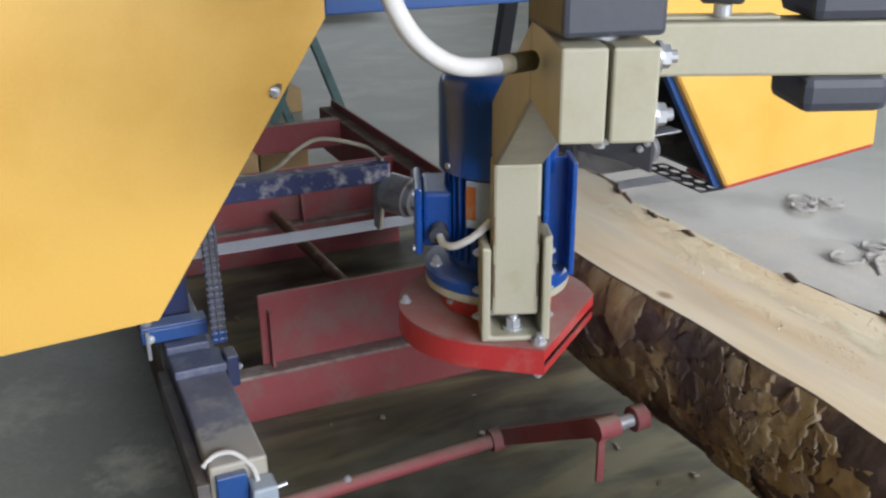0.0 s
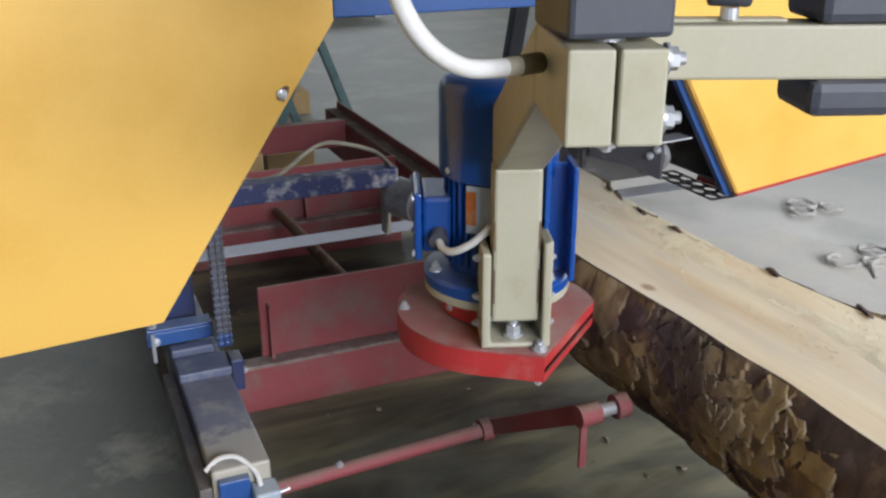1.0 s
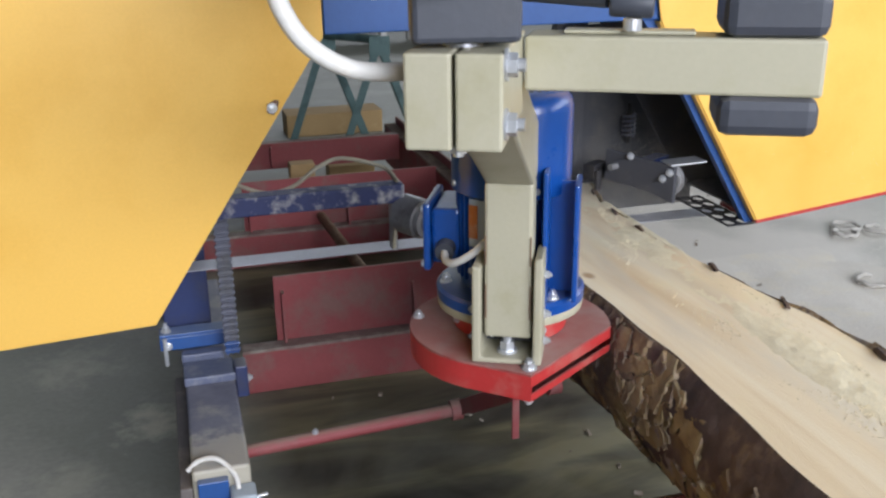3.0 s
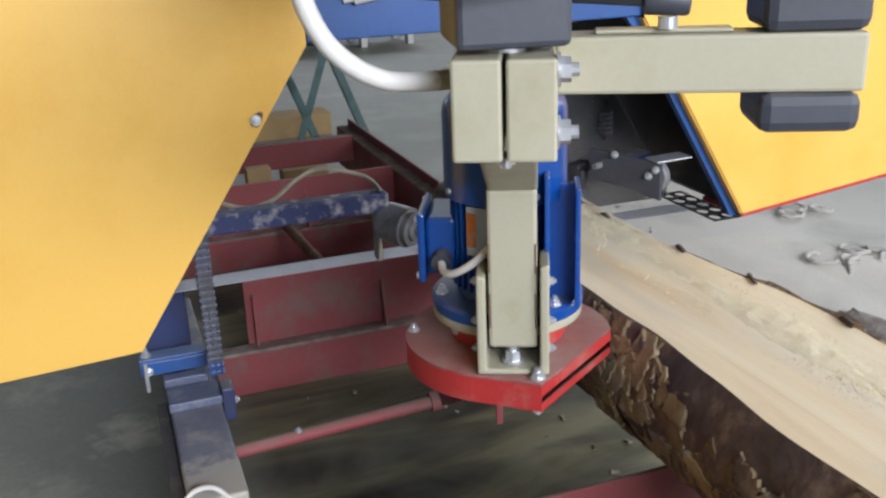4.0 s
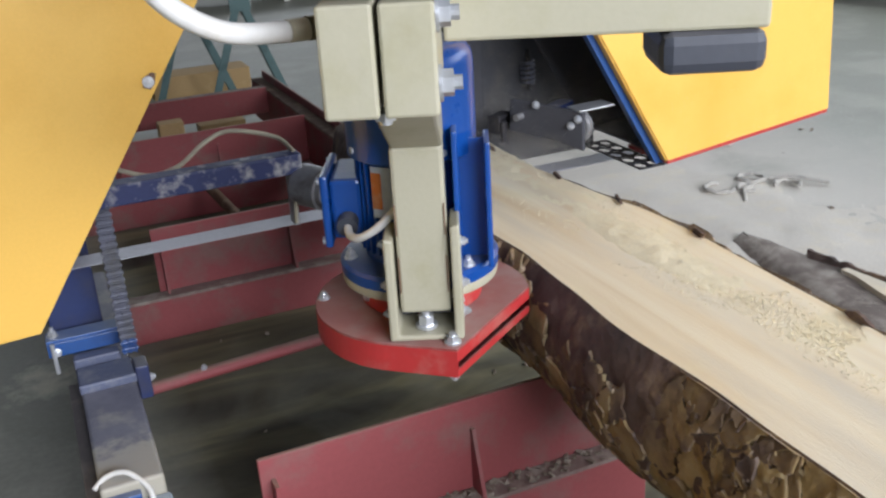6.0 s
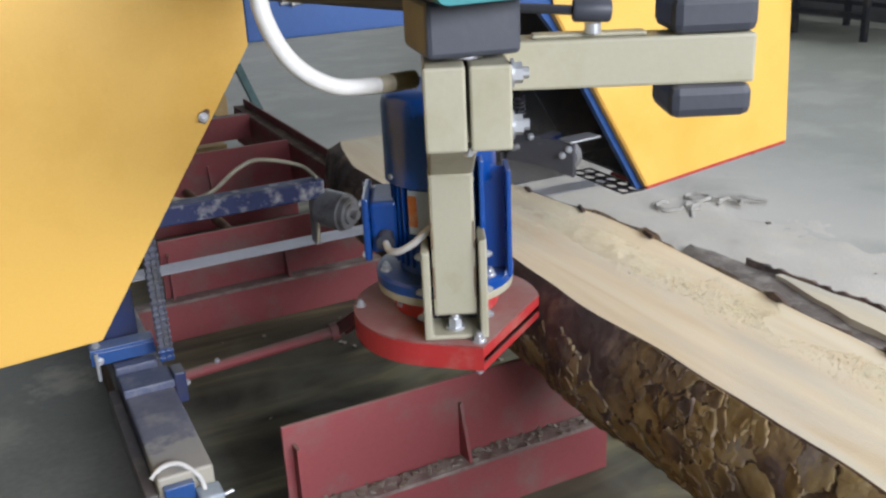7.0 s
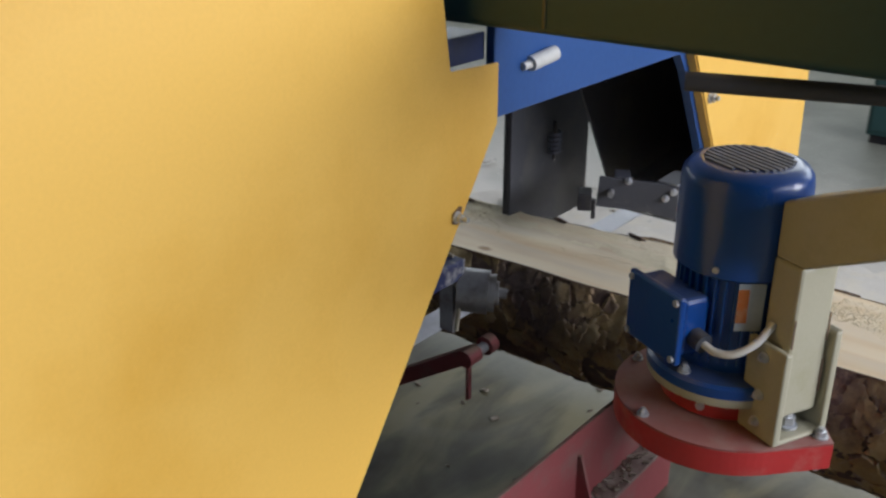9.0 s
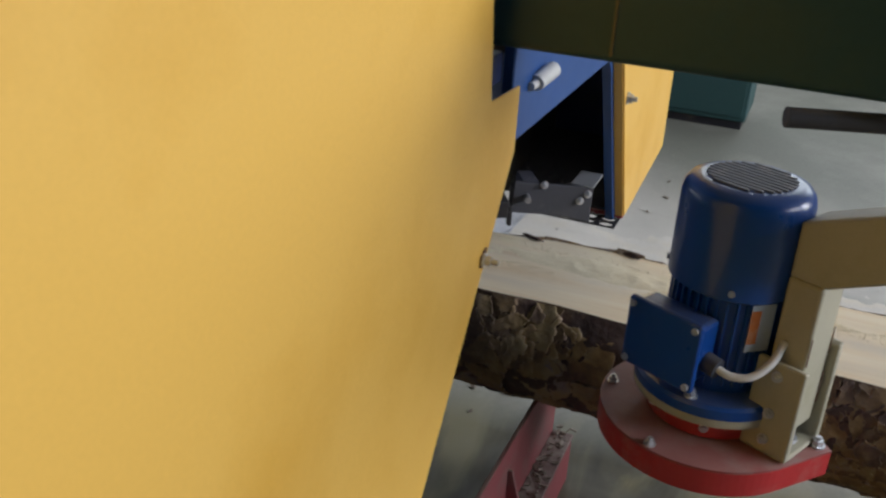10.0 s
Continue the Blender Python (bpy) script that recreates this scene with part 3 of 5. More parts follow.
def cross_beam(y, left=0.2, right=RAIL):
    b = part("cross_beam", boxed(left, right, y - 0.055, y - 0.043, FLOOR_Z, 0.098), OXIDE, bed, bevel=0.003)
    part("flange", boxed(left, right, y - 0.058, y - 0.003, 0.0985, 0.108), OXIDE_DUSTY, b, "flange grey with sawdust", bevel=0.002)
    part("upright_plate", boxed(0.31, right, y - 0.002, y + 0.008, 0.02, 0.315), OXIDE, b, bevel=0.002)
    bm = bmesh.new()
    prism(bm, [(0, 0.109), (-0.05, 0.109), (-0.008, 0.25), (0, 0.25)], 0.008, pose(0.745, y - 0.003, 0, 0, 0, 90))
    part("gusset", bm, OXIDE, b)
    part("side_gusset", boxed(0.33, 0.338, y - 0.035, y - 0.003, 0.109, 0.27), OXIDE, b)
    return b


cross_beam(-0.81)
cross_beam(0.55, right=1.33)
cross_beam(1.66, left=0.12)
# the end beam is a shallow plate, open underneath
end_beam = part("cross_beam", boxed(0.055, RAIL, 2.328, 2.338, 0.19, 0.315), OXIDE, bed, bevel=0.002)
part("flange", boxed(0.055, RAIL, 2.339, 2.39, 0.305, 0.313), OXIDE_DUSTY, end_beam, "flange grey with sawdust", bevel=0.002)
part("side_gusset", boxed(0.5, 0.508, 2.305, 2.3275, 0.2, 0.3), OXIDE, end_beam)
cross_beam(-2.17)

bm = boxed(1.195, 1.205, 0.75, 2.66, 0.1, 0.335)
box(bm, 1.1345, 1.144, 0.75, 2.66, 0.1, 0.291)
rail = part("rail_angle", bm, OXIDE, bed, bevel=0.002)
part("rail_ledge", boxed(1.1345, 1.1945, 0.75, 2.66, 0.2915, 0.3), RUST, rail, "ledge worn to brown steel", bevel=0.002)
bm = boxed(0.045, 0.055, -3.6, 2.66, FLOOR_Z, 0.19)
box(bm, 0.055, 0.13, -3.6, 2.66, FLOOR_Z + 0.002, FLOOR_Z + 0.012)
part("rail_angle", bm, RUST, bed, "rusty brown floor rail", bevel=0.002)

# tie rod with its collar, and the clamp arm that rises from it to a clevis
bm = rod(bmesh.new(), (0.05, -0.134, 0.141), (0.68, -0.147, 0.178), 0.016)
tie = part("tie_rod", bm, OXIDE, bed, smooth=40)
part("collar", rod(bmesh.new(), (0.657, -0.146, 0.177), (0.683, -0.147, 0.179), 0.026), OXIDE, tie, smooth=40)
part("bolt", bolt(bmesh.new(), (0.322, -0.142, 0.173), (0, -0.4, 1), 0.006), STEEL, tie)
foot, head = Vector((0.695, -0.135, 0.175)), Vector((0.703, -0.53, 0.43))
along = head - foot
m = Matrix.Translation(foot) @ along.to_track_quat("Y", "Z").to_matrix().to_4x4()
bm = boxed(-0.018, 0.018, -0.01, along.length, 0.011, 0.016, m=m)
box(bm, -0.018, -0.013, -0.01, along.length, -0.02, 0.0109, m=m)
box(bm, 0.013, 0.018, -0.01, along.length, -0.02, 0.0109, m=m)
part("clamp_arm", bm, OXIDE, tie, "rising clamp arm of folded steel")
part("clevis", rod(bmesh.new(), (0.742, -0.541, 0.435), (0.768, -0.541, 0.436), 0.024), OXIDE, tie, smooth=40)
part("clevis", rod(bmesh.new(), (0.664, -0.541, 0.432), (0.708, -0.541, 0.433), 0.021), OXIDE, tie, smooth=40)
part("pin", rod(bmesh.new(), (0.7085, -0.541, 0.4335), (0.7415, -0.541, 0.4345), 0.013, 14), STEEL, tie, "zinc clevis pin", smooth=40)
part("strap", boxed(0.668, 0.682, -0.549, -0.543, 0.325, 0.415), OXIDE, tie, "short hanging strap")
bm = rod(bmesh.new(), (0.62, 1.60, 0.16), (0.70, 0.60, 0.12), 0.02)
part("brace", bm, RUST, bed, smooth=40)

# ---------------------------------------------------------------- log
LOG_Y0, LOG_Y1, LOG_TOP = -3.5, 0.335, 0.615


def log_half_width(y, side):
    v = noise.noise((y * 1.7, side * 3.1, 0.3)) * 0.022 + noise.noise((y * 6.0, side * 5.3, 1.7)) * 0.009
    if side > 0:
        v -= 0.04 * max(0.0, min(1.0, (y + 0.75) / 0.35)) * max(0.0, min(1.0, (0.22 - y) / 0.2))
    else:
        v -= 0.055 * max(0.0, min(1.0, y / 0.335)) ** 1.3
    return 0.165 + v


def wane(y):
    """How far the round of the log cuts into the sawn face towards its far end."""
    return 0.035 * max(0.0, min(1.0, y / 0.335)) ** 1.5


def log_ring(y):
    """The log's outline at y from the left top edge round below to the right top edge."""
    cx = 1.005
    wl, wr = log_half_width(y, -1), log_half_width(y, 1)
    pts = []
    k = 44
    for i in range(k + 1):
        # angle measured from straight up, anticlockwise seen along +y
        a = math.pi * 0.30 + i / k * (math.pi * 1.40)
        x, z = -math.sin(a), math.cos(a)
        r = 0.203
        w = wl if x < 0 else wr
        top = LOG_TOP - 0.45 * wane(y) * max(0.0, 1 - i / 7)
        pts.append((cx + x * r * w / 0.165, min(top, LOG_TOP - 0.119 + z * r * (0.93 if z < 0 else 1.0))))
    return pts


def rough(p, s):
    return noise.noise((p[0] * s, p[1] * s * 0.6, p[2] * s))


log = tagged(empty("log"), "pine log with scaly brown bark and a freshly sawn flat top", "log")
bm = bmesh.new()
ny = 330
rows_ = []
for j in range(ny + 1):
    y = LOG_Y0 + (LOG_Y1 - LOG_Y0) * j / ny
    ring = log_ring(y)
    row = [bm.verts.new((ring[0][0] + wane(y) + 0.0005, y, LOG_TOP - 0.0002))]
    for i, (x, z) in enumerate(ring):
        k = 0.010 * rough((x, y, z), 22) + 0.007 * rough((x, y, z), 60)
        edge = min(1.0, i / 3, (44 - i) / 3)
        dx, dz = x - 1.005, z - 0.47
        L = math.hypot(dx, dz)
        row.append(bm.verts.new((x + dx / L * k * edge, y, z + dz / L * k * edge)))
    rows_.append(row)
for p, q in zip(rows_, rows_[1:]):
    for i in range(45):
        bm.faces.new((p[i], p[i + 1], q[i + 1], q[i]))
part("bark", bm, BARK, log, "dark furrowed bark", smooth=60)
bm = bmesh.new()
prev = None
for j in range(ny + 1):
    y = LOG_Y0 + (LOG_Y1 - LOG_Y0) * j / ny
    ring = log_ring(y)
    xa, xb = ring[0][0] + wane(y), ring[-1][0]
    row = [bm.verts.new((xa + (xb - xa) * i / 12, y, LOG_TOP + 0.0012 * rough((xa + (xb - xa) * i / 12, y, 0), 9))) for i in range(13)]
    if prev:
        for i in range(12):
            bm.faces.new((prev[i], row[i], row[i + 1], prev[i + 1]))
    prev = row
for y in (LOG_Y0, LOG_Y1):
    ring = log_ring(y)
    bm.faces.new([bm.verts.new((x, y, z)) for x, z in [(ring[0][0] + wane(y), LOG_TOP)] + ring] if y > 0 else [bm.verts.new((x, y, z)) for x, z in ring])
part("sawn_face", bm, WOOD, log, "pale sawn wood with knots")

def on_log(f, y):
    """Place and outward normal on the log's flank; f runs from 0 at the left top edge to 44 at the right."""
    a = math.pi * 0.30 + f / 44 * math.pi * 1.40
    x, z = -math.sin(a), math.cos(a)
    w = log_half_width(y, -1 if x < 0 else 1)
    p = Vector((1.005 + x * 0.203 * w / 0.165, y, LOG_TOP - 0.119 + z * 0.203 * (0.93 if z < 0 else 1.0)))
    return p, Vector((x, 0, z)).normalized()


def clip(poly, px, py, qx, qy):
    """The part of a polygon that lies nearer to p than to q."""
    mx, my, dx, dy = (px + qx) / 2, (py + qy) / 2, qx - px, qy - py
    out = []
    for (ax, ay), (bx, by) in zip(poly, poly[1:] + poly[:1]):
        da, db = (ax - mx) * dx + (ay - my) * dy, (bx - mx) * dx + (by - my) * dy
        if da <= 0:
            out.append((ax, ay))
        if (da < 0) != (db < 0):
            t = da / (da - db)
            out.append((ax + (bx - ax) * t, ay + (by - ay) * t))
    return out


# bark scales: cells of a cracked pattern, each lifted by its own height, with smaller flakes over them
ARC = 0.0203


def bark_scales(bm, count, seed, cut, lift0, reach):
    rng = random.Random(seed)
    seeds = [(rng.uniform(0.6, 43.4) * ARC, rng.uniform(LOG_Y0 + 0.02, LOG_Y1 - 0.02)) for _ in range(count)]
    cells = np.array(seeds)
    for sx, sy in seeds:
        patch = noise.noise((sx * 4.5, sy * 3.0, 7.0)) + 0.35 * noise.noise((sx * 14, sy * 11, 2.0))
        if patch + rng.uniform(-0.1, 0.1) < cut or (sx < 0.05 and rng.random() < 0.4) or (sx < 0.15 and sy > 0.02):
            continue
        d2 = ((cells - (sx, sy)) ** 2).sum(1)
        poly = [(sx - reach, sy - reach), (sx + reach, sy - reach), (sx + reach, sy + reach), (sx - reach, sy + reach)]
        for q in np.argpartition(d2, 15)[:15]:
            if d2[q] > 0:
                poly = clip(poly, sx, sy, cells[q][0], cells[q][1])
            if len(poly) < 3:
                break
        if len(poly) < 3:
            continue
        edge = []
        for (ax, ay), (bx, by) in zip(poly, poly[1:] + poly[:1]):
            n_ = max(1, int(math.hypot(bx - ax, by - ay) / 0.006))
            for k in range(n_):
                t = k / n_
                edge.append((ax + (bx - ax) * t + rng.uniform(-0.005, 0.005), ay + (by - ay) * t + rng.uniform(-0.005, 0.005)))
        h = lift0 + 0.006 * max(0, patch) + rng.uniform(0, 0.004)
        tilt = (rng.uniform(-0.10, 0.10), rng.uniform(-0.10, 0.10))
        shrink = rng.uniform(0.86, 1.0)
        rings = []
        for f_, up in ((1.0, -0.004), (shrink, 0.92), (shrink * 0.95, 1.0), (shrink * 0.5, 0.85)):
            ring = []
            for ex, ey in edge:
                px, py = sx + (ex - sx) * f_, sy + (ey - sy) * f_
                p, nr = on_log(min(43.8, max(0.2, px / ARC)), py)
                lift = up if up < 0 else h * up + tilt[0] * (px - sx) + tilt[1] * (py - sy)
                ring.append(bm.verts.new(p + nr * lift))
            rings.append(ring)
        k = len(edge)
        for ra, rb in zip(rings, rings[1:]):
            for c in range(k):
                bm.faces.new((ra[c], ra[(c + 1) % k], rb[(c + 1) % k], rb[c]))
        bm.faces.new(rings[-1])


bm = bmesh.new()
bark_scales(bm, 1050, 5, -0.24, 0.002, 0.095)
bark_scales(bm, 4600, 6, 0.16, 0.003, 0.04)
rng2 = random.Random(9)
tagged(part("flaking_bark", bm, BARK_PLATE, log, "flaking brown bark scales", smooth=50), kind="stuff")

# torn bark left standing along the far top edge
for y, h in ((-0.487, 0.012), (-0.70, 0.008), (-0.942, 0.022), (-0.20, 0.010), (-0.06, 0.008), (0.12, 0.010), (-1.35, 0.014), (-1.62, 0.010)):
    x = 1.005 + log_half_width(y, 1) * 1.0
    bm = bmesh.new()
    pts = []
    for k in range(9):
        a = 2 * math.pi * k / 9
        pts.append((0.034 * math.cos(a) * rng2.uniform(0.45, 1.15), h * (0.2 + 0.8 * math.sin(a) * rng2.uniform(0.3, 1.2))))
    prism(bm, pts, 0.006, pose(x - 0.002, y, LOG_TOP + 0.001, 0, 0, 80 + rng2.uniform(-15, 15)))
    part("bark_tatter", bm, BARK, log, "torn dark bark")

# sawdust drifted in a lumpy band along the sawn face
bm = bmesh.new()
grid = []
for j in range(421):
    y = -2.9 + 2.95 * j / 420
    line = []
    for i in range(33):
        u = i / 32
        x = 1.012 + 0.135 * u + 0.012 * math.sin(y * 2.3)
        h = 0.007 * math.sin(math.pi * u) * (0.62 + noise.noise((x * 6, y * 2.6, 9))) + 0.0022 * noise.noise((x * 34, y * 26, 2)) + 0.0014 * noise.noise((x * 110, y * 90, 4)) - 0.0032
        line.append(bm.verts.new((x, y, LOG_TOP + max(-0.003, h))))
    grid.append(line)
for p, q in zip(grid, grid[1:]):
    for i in range(32):
        bm.faces.new((p[i], p[i + 1], q[i + 1], q[i]))
tagged(part("sawdust_drift", bm, SAWDUST, log, "lumpy band of pale yellow sawdust", smooth=60), kind="stuff")

# sawdust thrown in crumbs over the sawn face
bm = bmesh.new()
for _ in range(14000):
    y = rng2.uniform(-2.4, 0.1)
    x = 1.08 + 0.03 * math.sin(y * 2.3) + rng2.gauss(0, 0.035)
    if abs(x - 1.005) > 0.14 or noise.noise((x * 9, y * 5, 1)) < 0.0:
        continue
    r = rng2.uniform(0.0004, 0.0009)
    m = Matrix.Translation((x, y, LOG_TOP + 0.0008)) @ pose(0, 0, 0, rng2.uniform(0, 90), rng2.uniform(0, 90), rng2.uniform(0, 90))
    box(bm, -r, r, -r * 1.5, r * 1.5, -r * 0.5, r * 0.5, m)
tagged(part("sawdust", bm, SAWDUST, log, "pale yellow sawdust crumbs"), kind="stuff")

# ---------------------------------------------------------------- sawmill carriage
carriage = tagged(empty("sawmill_carriage"), "band sawmill carriage with yellow wheel guards and blue beams", "sawmill carriage")

LEFT = [(-1.3, 0.485), (0.0, 0.55), (0.372, 1.107), (0.372, 1.205), (0.252, 1.21), (0.232, 1.34), (0.2, 1.95), (-0.1, 2.2), (-1.1, 2.2), (-1.5, 1.9), (-1.5, 0.75)]
bm = prism(bmesh.new(), LEFT, 0.004)
guard = part("wheel_guard", bm, YELLOW, carriage, "yellow enamelled sheet cover over the band wheel", bevel=0.0015)
bm = prism(bmesh.new(), [(-1.28, 0.51), (-0.02, 0.575), (0.34, 1.11), (0.34, 1.19), (0.22, 1.2), (0.17, 1.9), (-0.1, 2.15), (-1.1, 2.15), (-1.45, 1.9), (-1.45, 0.8)], 0.16, pose(0, 0.006, 0))
part("housing", bm, NAVY, guard, "dark blue housing behind the cover")
bm = bolt(bmesh.new(), (0.264, -0.002, 0.977), (0, -1, 0), 0.0075, 0.012, 0.9)
nut = part("bolt", bm, STEEL, guard)
part("washer", prism(bmesh.new(), [(0.254, 0.968), (0.266, 0.963), (0.275, 0.972), (0.279, 0.990), (0.272, 0.993), (0.264, 0.989), (0.255, 0.984)], 0.0015, pose(0, -0.0018, 0)), RUST, nut, "rusty bent washer")
bm = boxed(0.225, 0.375, 0.03, 0.12, 1.206, 1.25)
part("bracket", bm, NAVY, guard, bevel=0.003)

RIGHT = [(1.387, 0.632), (1.87, 0.682), (1.845, 1.06), (1.84, 1.6), (1.5, 1.9), (1.1, 1.9), (1.0, 1.6), (1.1, 1.107)]
bm = prism(bmesh.new(), RIGHT, 0.004)
guard2 = part("wheel_guard", bm, YELLOW, carriage, "yellow enamelled sheet cover with red lower edge", bevel=0.0015)
bm = prism(bmesh.new(), [(1.372, 0.62), (1.11, 1.06), (1.06, 1.12), (1.10, 1.12), (1.40, 0.62)], 0.02, pose(0, 0.026, 0))
part("edge_strip", bm, BLUE_BEAM, guard2, "blue edge strip")
part("folded_edge", prism(bmesh.new(), [(1.3845, 0.630), (1.387, 0.6335), (1.1015, 1.106), (1.0975, 1.1055)], 0.02, pose(0, 0.0045, 0)), YELLOW, guard2)
bm = prism(bmesh.new(), [(1.39, 0.622), (1.872, 0.672), (1.872, 0.682), (1.39, 0.632)], 0.16, pose(0, 0.0055, 0))
part("lower_edge", bm, RED, guard2, "red lower edge")
part("bottom_panel", prism(bmesh.new(), [(1.393, 0.6345), (1.858, 0.682), (1.858, 0.688), (1.393, 0.6405)], 0.3115, pose(0, 0.02, 0)), INNER, guard2, "dark bottom panel of the housing")
bm = prism(bmesh.new(), [(1.382, 0.625), (1.866, 0.675), (1.84, 1.05), (1.835, 1.553), (1.5, 1.858), (1.12, 1.85), (1.06, 1.16), (1.095, 1.107)], 0.006, pose(0, 0.332, 0))
part("back_plate", bm, INNER, guard2, "dark back plate of the open housing", bevel=0.001)
bm = prism(bmesh.new(), [(1.855, 0.678), (1.83, 1.05), (1.825, 1.55), (1.495, 1.85), (1.5, 1.856), (1.831, 1.553), (1.836, 1.05), (1.861, 0.678)], 0.3235, pose(0, 0.008, 0))
part("housing", bm, NAVY, guard2, "dark blue outer wall of the housing")
bm = bolt(bmesh.new(), (1.195, -0.001, 0.991), (0, -1, 0), 0.011, 0.012, 0.8)
part("bolt", bm, STEEL, guard2)

# cross beam over the log
bm = boxed(0.376, 1.12, 0.012, 0.03, 1.11, 1.42)
box(bm, 0.376, 1.12, 0.03, 0.2, 1.11, 1.125)
part("upper_beam", bm, BLUE_BEAM, carriage, "mid-blue folded beam between the guards", bevel=0.003)
bm = boxed(1.09, 1.5, 0.49, 0.5, 0.53, 1.05)
part("rear_shield", bm, INNER, carriage, "dark grimy rear shield", bevel=0.002)
part("shield_post", boxed(1.09, 1.15, 0.475, 0.4895, 0.53, 1.11), INNER, carriage, "dark post on the shield's edge", bevel=0.003)
bm = boxed(-0.026, 0.026, -0.02, 0.02, 0, 0.75, m=pose(1.225, 1.0, 0.53, 0, 9.2, 0))
part("post", bm, GREYPOST, carriage, "leaning grey steel post", bevel=0.004)

bm = rod(bmesh.new(), (0.47, 0.006, 1.186), (0.53, -0.002, 1.196), 0.013, 14)
rod(bm, (0.45, 0.008, 1.184), (0.47, 0.006, 1.186), 0.007, 12)
part("cable_plug", bm, WHITE_CABLE, carriage, "white cable plug on the blue beam", smooth=40)

# lower left runner beam
bm = boxed(0.038, 0.152, -0.17, 0.9, 0.2, 0.3)
runner = part("runner_beam", bm, RUNNER, carriage, "worn dark blue runner beam with bare metal patches", bevel=0.006)
part("wiper_plate", boxed(0.036, 0.154, 0.2, 0.29, 0.3005, 0.322), WIPER, runner, bevel=0.004)
part("side_angle", boxed(0.012, 0.0375, -0.165, 0.34, 0.2, 0.262), ANGLE, runner, "grimy steel angle along the runner", bevel=0.003)
bm = boxed(-0.012, 0.14, 0.335, 0.385, 0.371, 0.379)
box(bm, -0.012, 0.14, 0.335, 0.341, 0.338, 0.3708)
clamp = part("clamp_block", bm, BLUE_BEAM, runner, "blue folded clamp plate with a dusty top", bevel=0.002)
part("clamp_foot", boxed(0.035, 0.135, 0.3, 0.334, 0.3005, 0.336), WIPER, runner, bevel=0.004)
part("stud", rod(bmesh.new(), (0.0, 0.328, 0.302), (0.0, 0.328, 0.374), 0.005, 10), STEEL, clamp)
part("bolt", bolt(bmesh.new(), (0.006, 0.33, 0.352), (0, -1, 0), 0.008), STEEL, clamp)
part("bolt", bolt(bmesh.new(), (0.004, 0.36, 0.379), (0, 0, 1), 0.009, 0.012, 0.8), STEEL, clamp)
bm = boxed(0.047, 0.107, -0.19, -0.1705, 0.12, 0.284)
part("end_plate", bm, BLUE_BEAM, runner, bevel=0.003)
sw = part("limit_switch", boxed(0.108, 0.158, -0.225, -0.172, 0.13, 0.262), GREYBOX, runner, "grey limit switch box", bevel=0.006)
part("screw", rod(bmesh.new(), (0.133, -0.224, 0.2), (0.133, -0.23, 0.2), 0.009), STEEL, sw)
part("lever", rod(bmesh.new(), (0.15, -0.2, 0.24), (0.18, -0.2, 0.245), 0.004), STEEL, sw)
bm = cable(bmesh.new(), [(0.125, -0.195, 0.262), (0.12, -0.175, 0.285), (0.09, -0.15, 0.31), (0.055, -0.14, 0.307), (0.03, -0.145, 0.29)], 0.0055)
part("switch_cable", bm, WHITE_CABLE, runner, smooth=60)
part("side_lug", boxed(0.1535, 0.182, 0.2, 0.255, 0.255, 0.335), NAVY, runner, "blue side lug", bevel=0.004)
part("lift_column", boxed(0.0, 0.115, 0.42, 0.52, 0.3, 0.60), NAVY, runner, bevel=0.004)
for p in ((0.0, 0.36, 0.355), (0.182, 0.23, 0.29)):
    part("bolt", bolt(bmesh.new(), (p[0], p[1], p[2]), (-1 if p[0] < 0.1 else 1, 0, 0), 0.009), STEEL, runner)

# lifting chain of many links
chain = empty("lifting_chain", None, carriage)
for i in range(26):
    z = 0.34 + i * 0.0165
    bm = bmesh.new()
    for x in (0.140, 0.1535, 0.167):
        box(bm, x, x + 0.003, 0.265, 0.288, z, z + 0.0155)
    box(bm, 0.1432, 0.1668, 0.2705, 0.284, z, z + 0.0155)
    rod(bm, (0.137, 0.2745, z + 0.0075), (0.173, 0.2745, z + 0.0075), 0.0052, 8)
    part("link", bm, DARK_STEEL if i > 1 else BLUE_BEAM, chain)

# blade, guide arm and guide roller
part("saw_blade", boxed(-0.2, 1.5, 0.279, 0.347, 0.5555, 0.5568), BLADE, carriage, "bright band saw blade")
bm = boxed(0.05, 0.58, 0.225, 0.275, 0.69, 0.735)
arm = part("guide_arm", bm, BLUE_WORN, carriage, "dark blue guide arm with scuffed white paint", bevel=0.004)
bm = rod(bmesh.new(), (0.58, 0.245, 0.66), (0.615, 0.19, 0.655), 0.047, 28)
rod(bm, (0.615, 0.19, 0.655), (0.623, 0.178, 0.654), 0.040, 24)
rod(bm, (0.623, 0.178, 0.654), (0.627, 0.172, 0.654), 0.026, 24)
rod(bm, (0.627, 0.172, 0.654), (0.636, 0.158, 0.653), 0.011, 12)
part("guide_roller", bm, DULL, arm, "grey steel blade guide roller", smooth=35)
part("hanger", boxed(0.55, 0.562, 0.235, 0.27, 0.57, 0.69), DULL, arm)
bm = cable(bmesh.new(), [(0.57, 0.25, 0.735), (0.55, 0.32, 0.755), (0.46, 0.36, 0.775), (0.40, 0.355, 0.760), (0.335, 0.35, 0.718), (0.27, 0.35, 0.708), (0.20, 0.35, 0.735), (0.05, 0.35, 0.80)], 0.005)
part("cream_cable", bm, CREAM_CABLE, arm, "dusty cream cable looping over the arm", smooth=60)
bm = cable(bmesh.new(), [(0.555, 0.24, 0.70), (0.556, 0.222, 0.66), (0.55, 0.225, 0.58)], 0.005)
part("cream_cable", bm, CREAM_CABLE, arm, smooth=60)

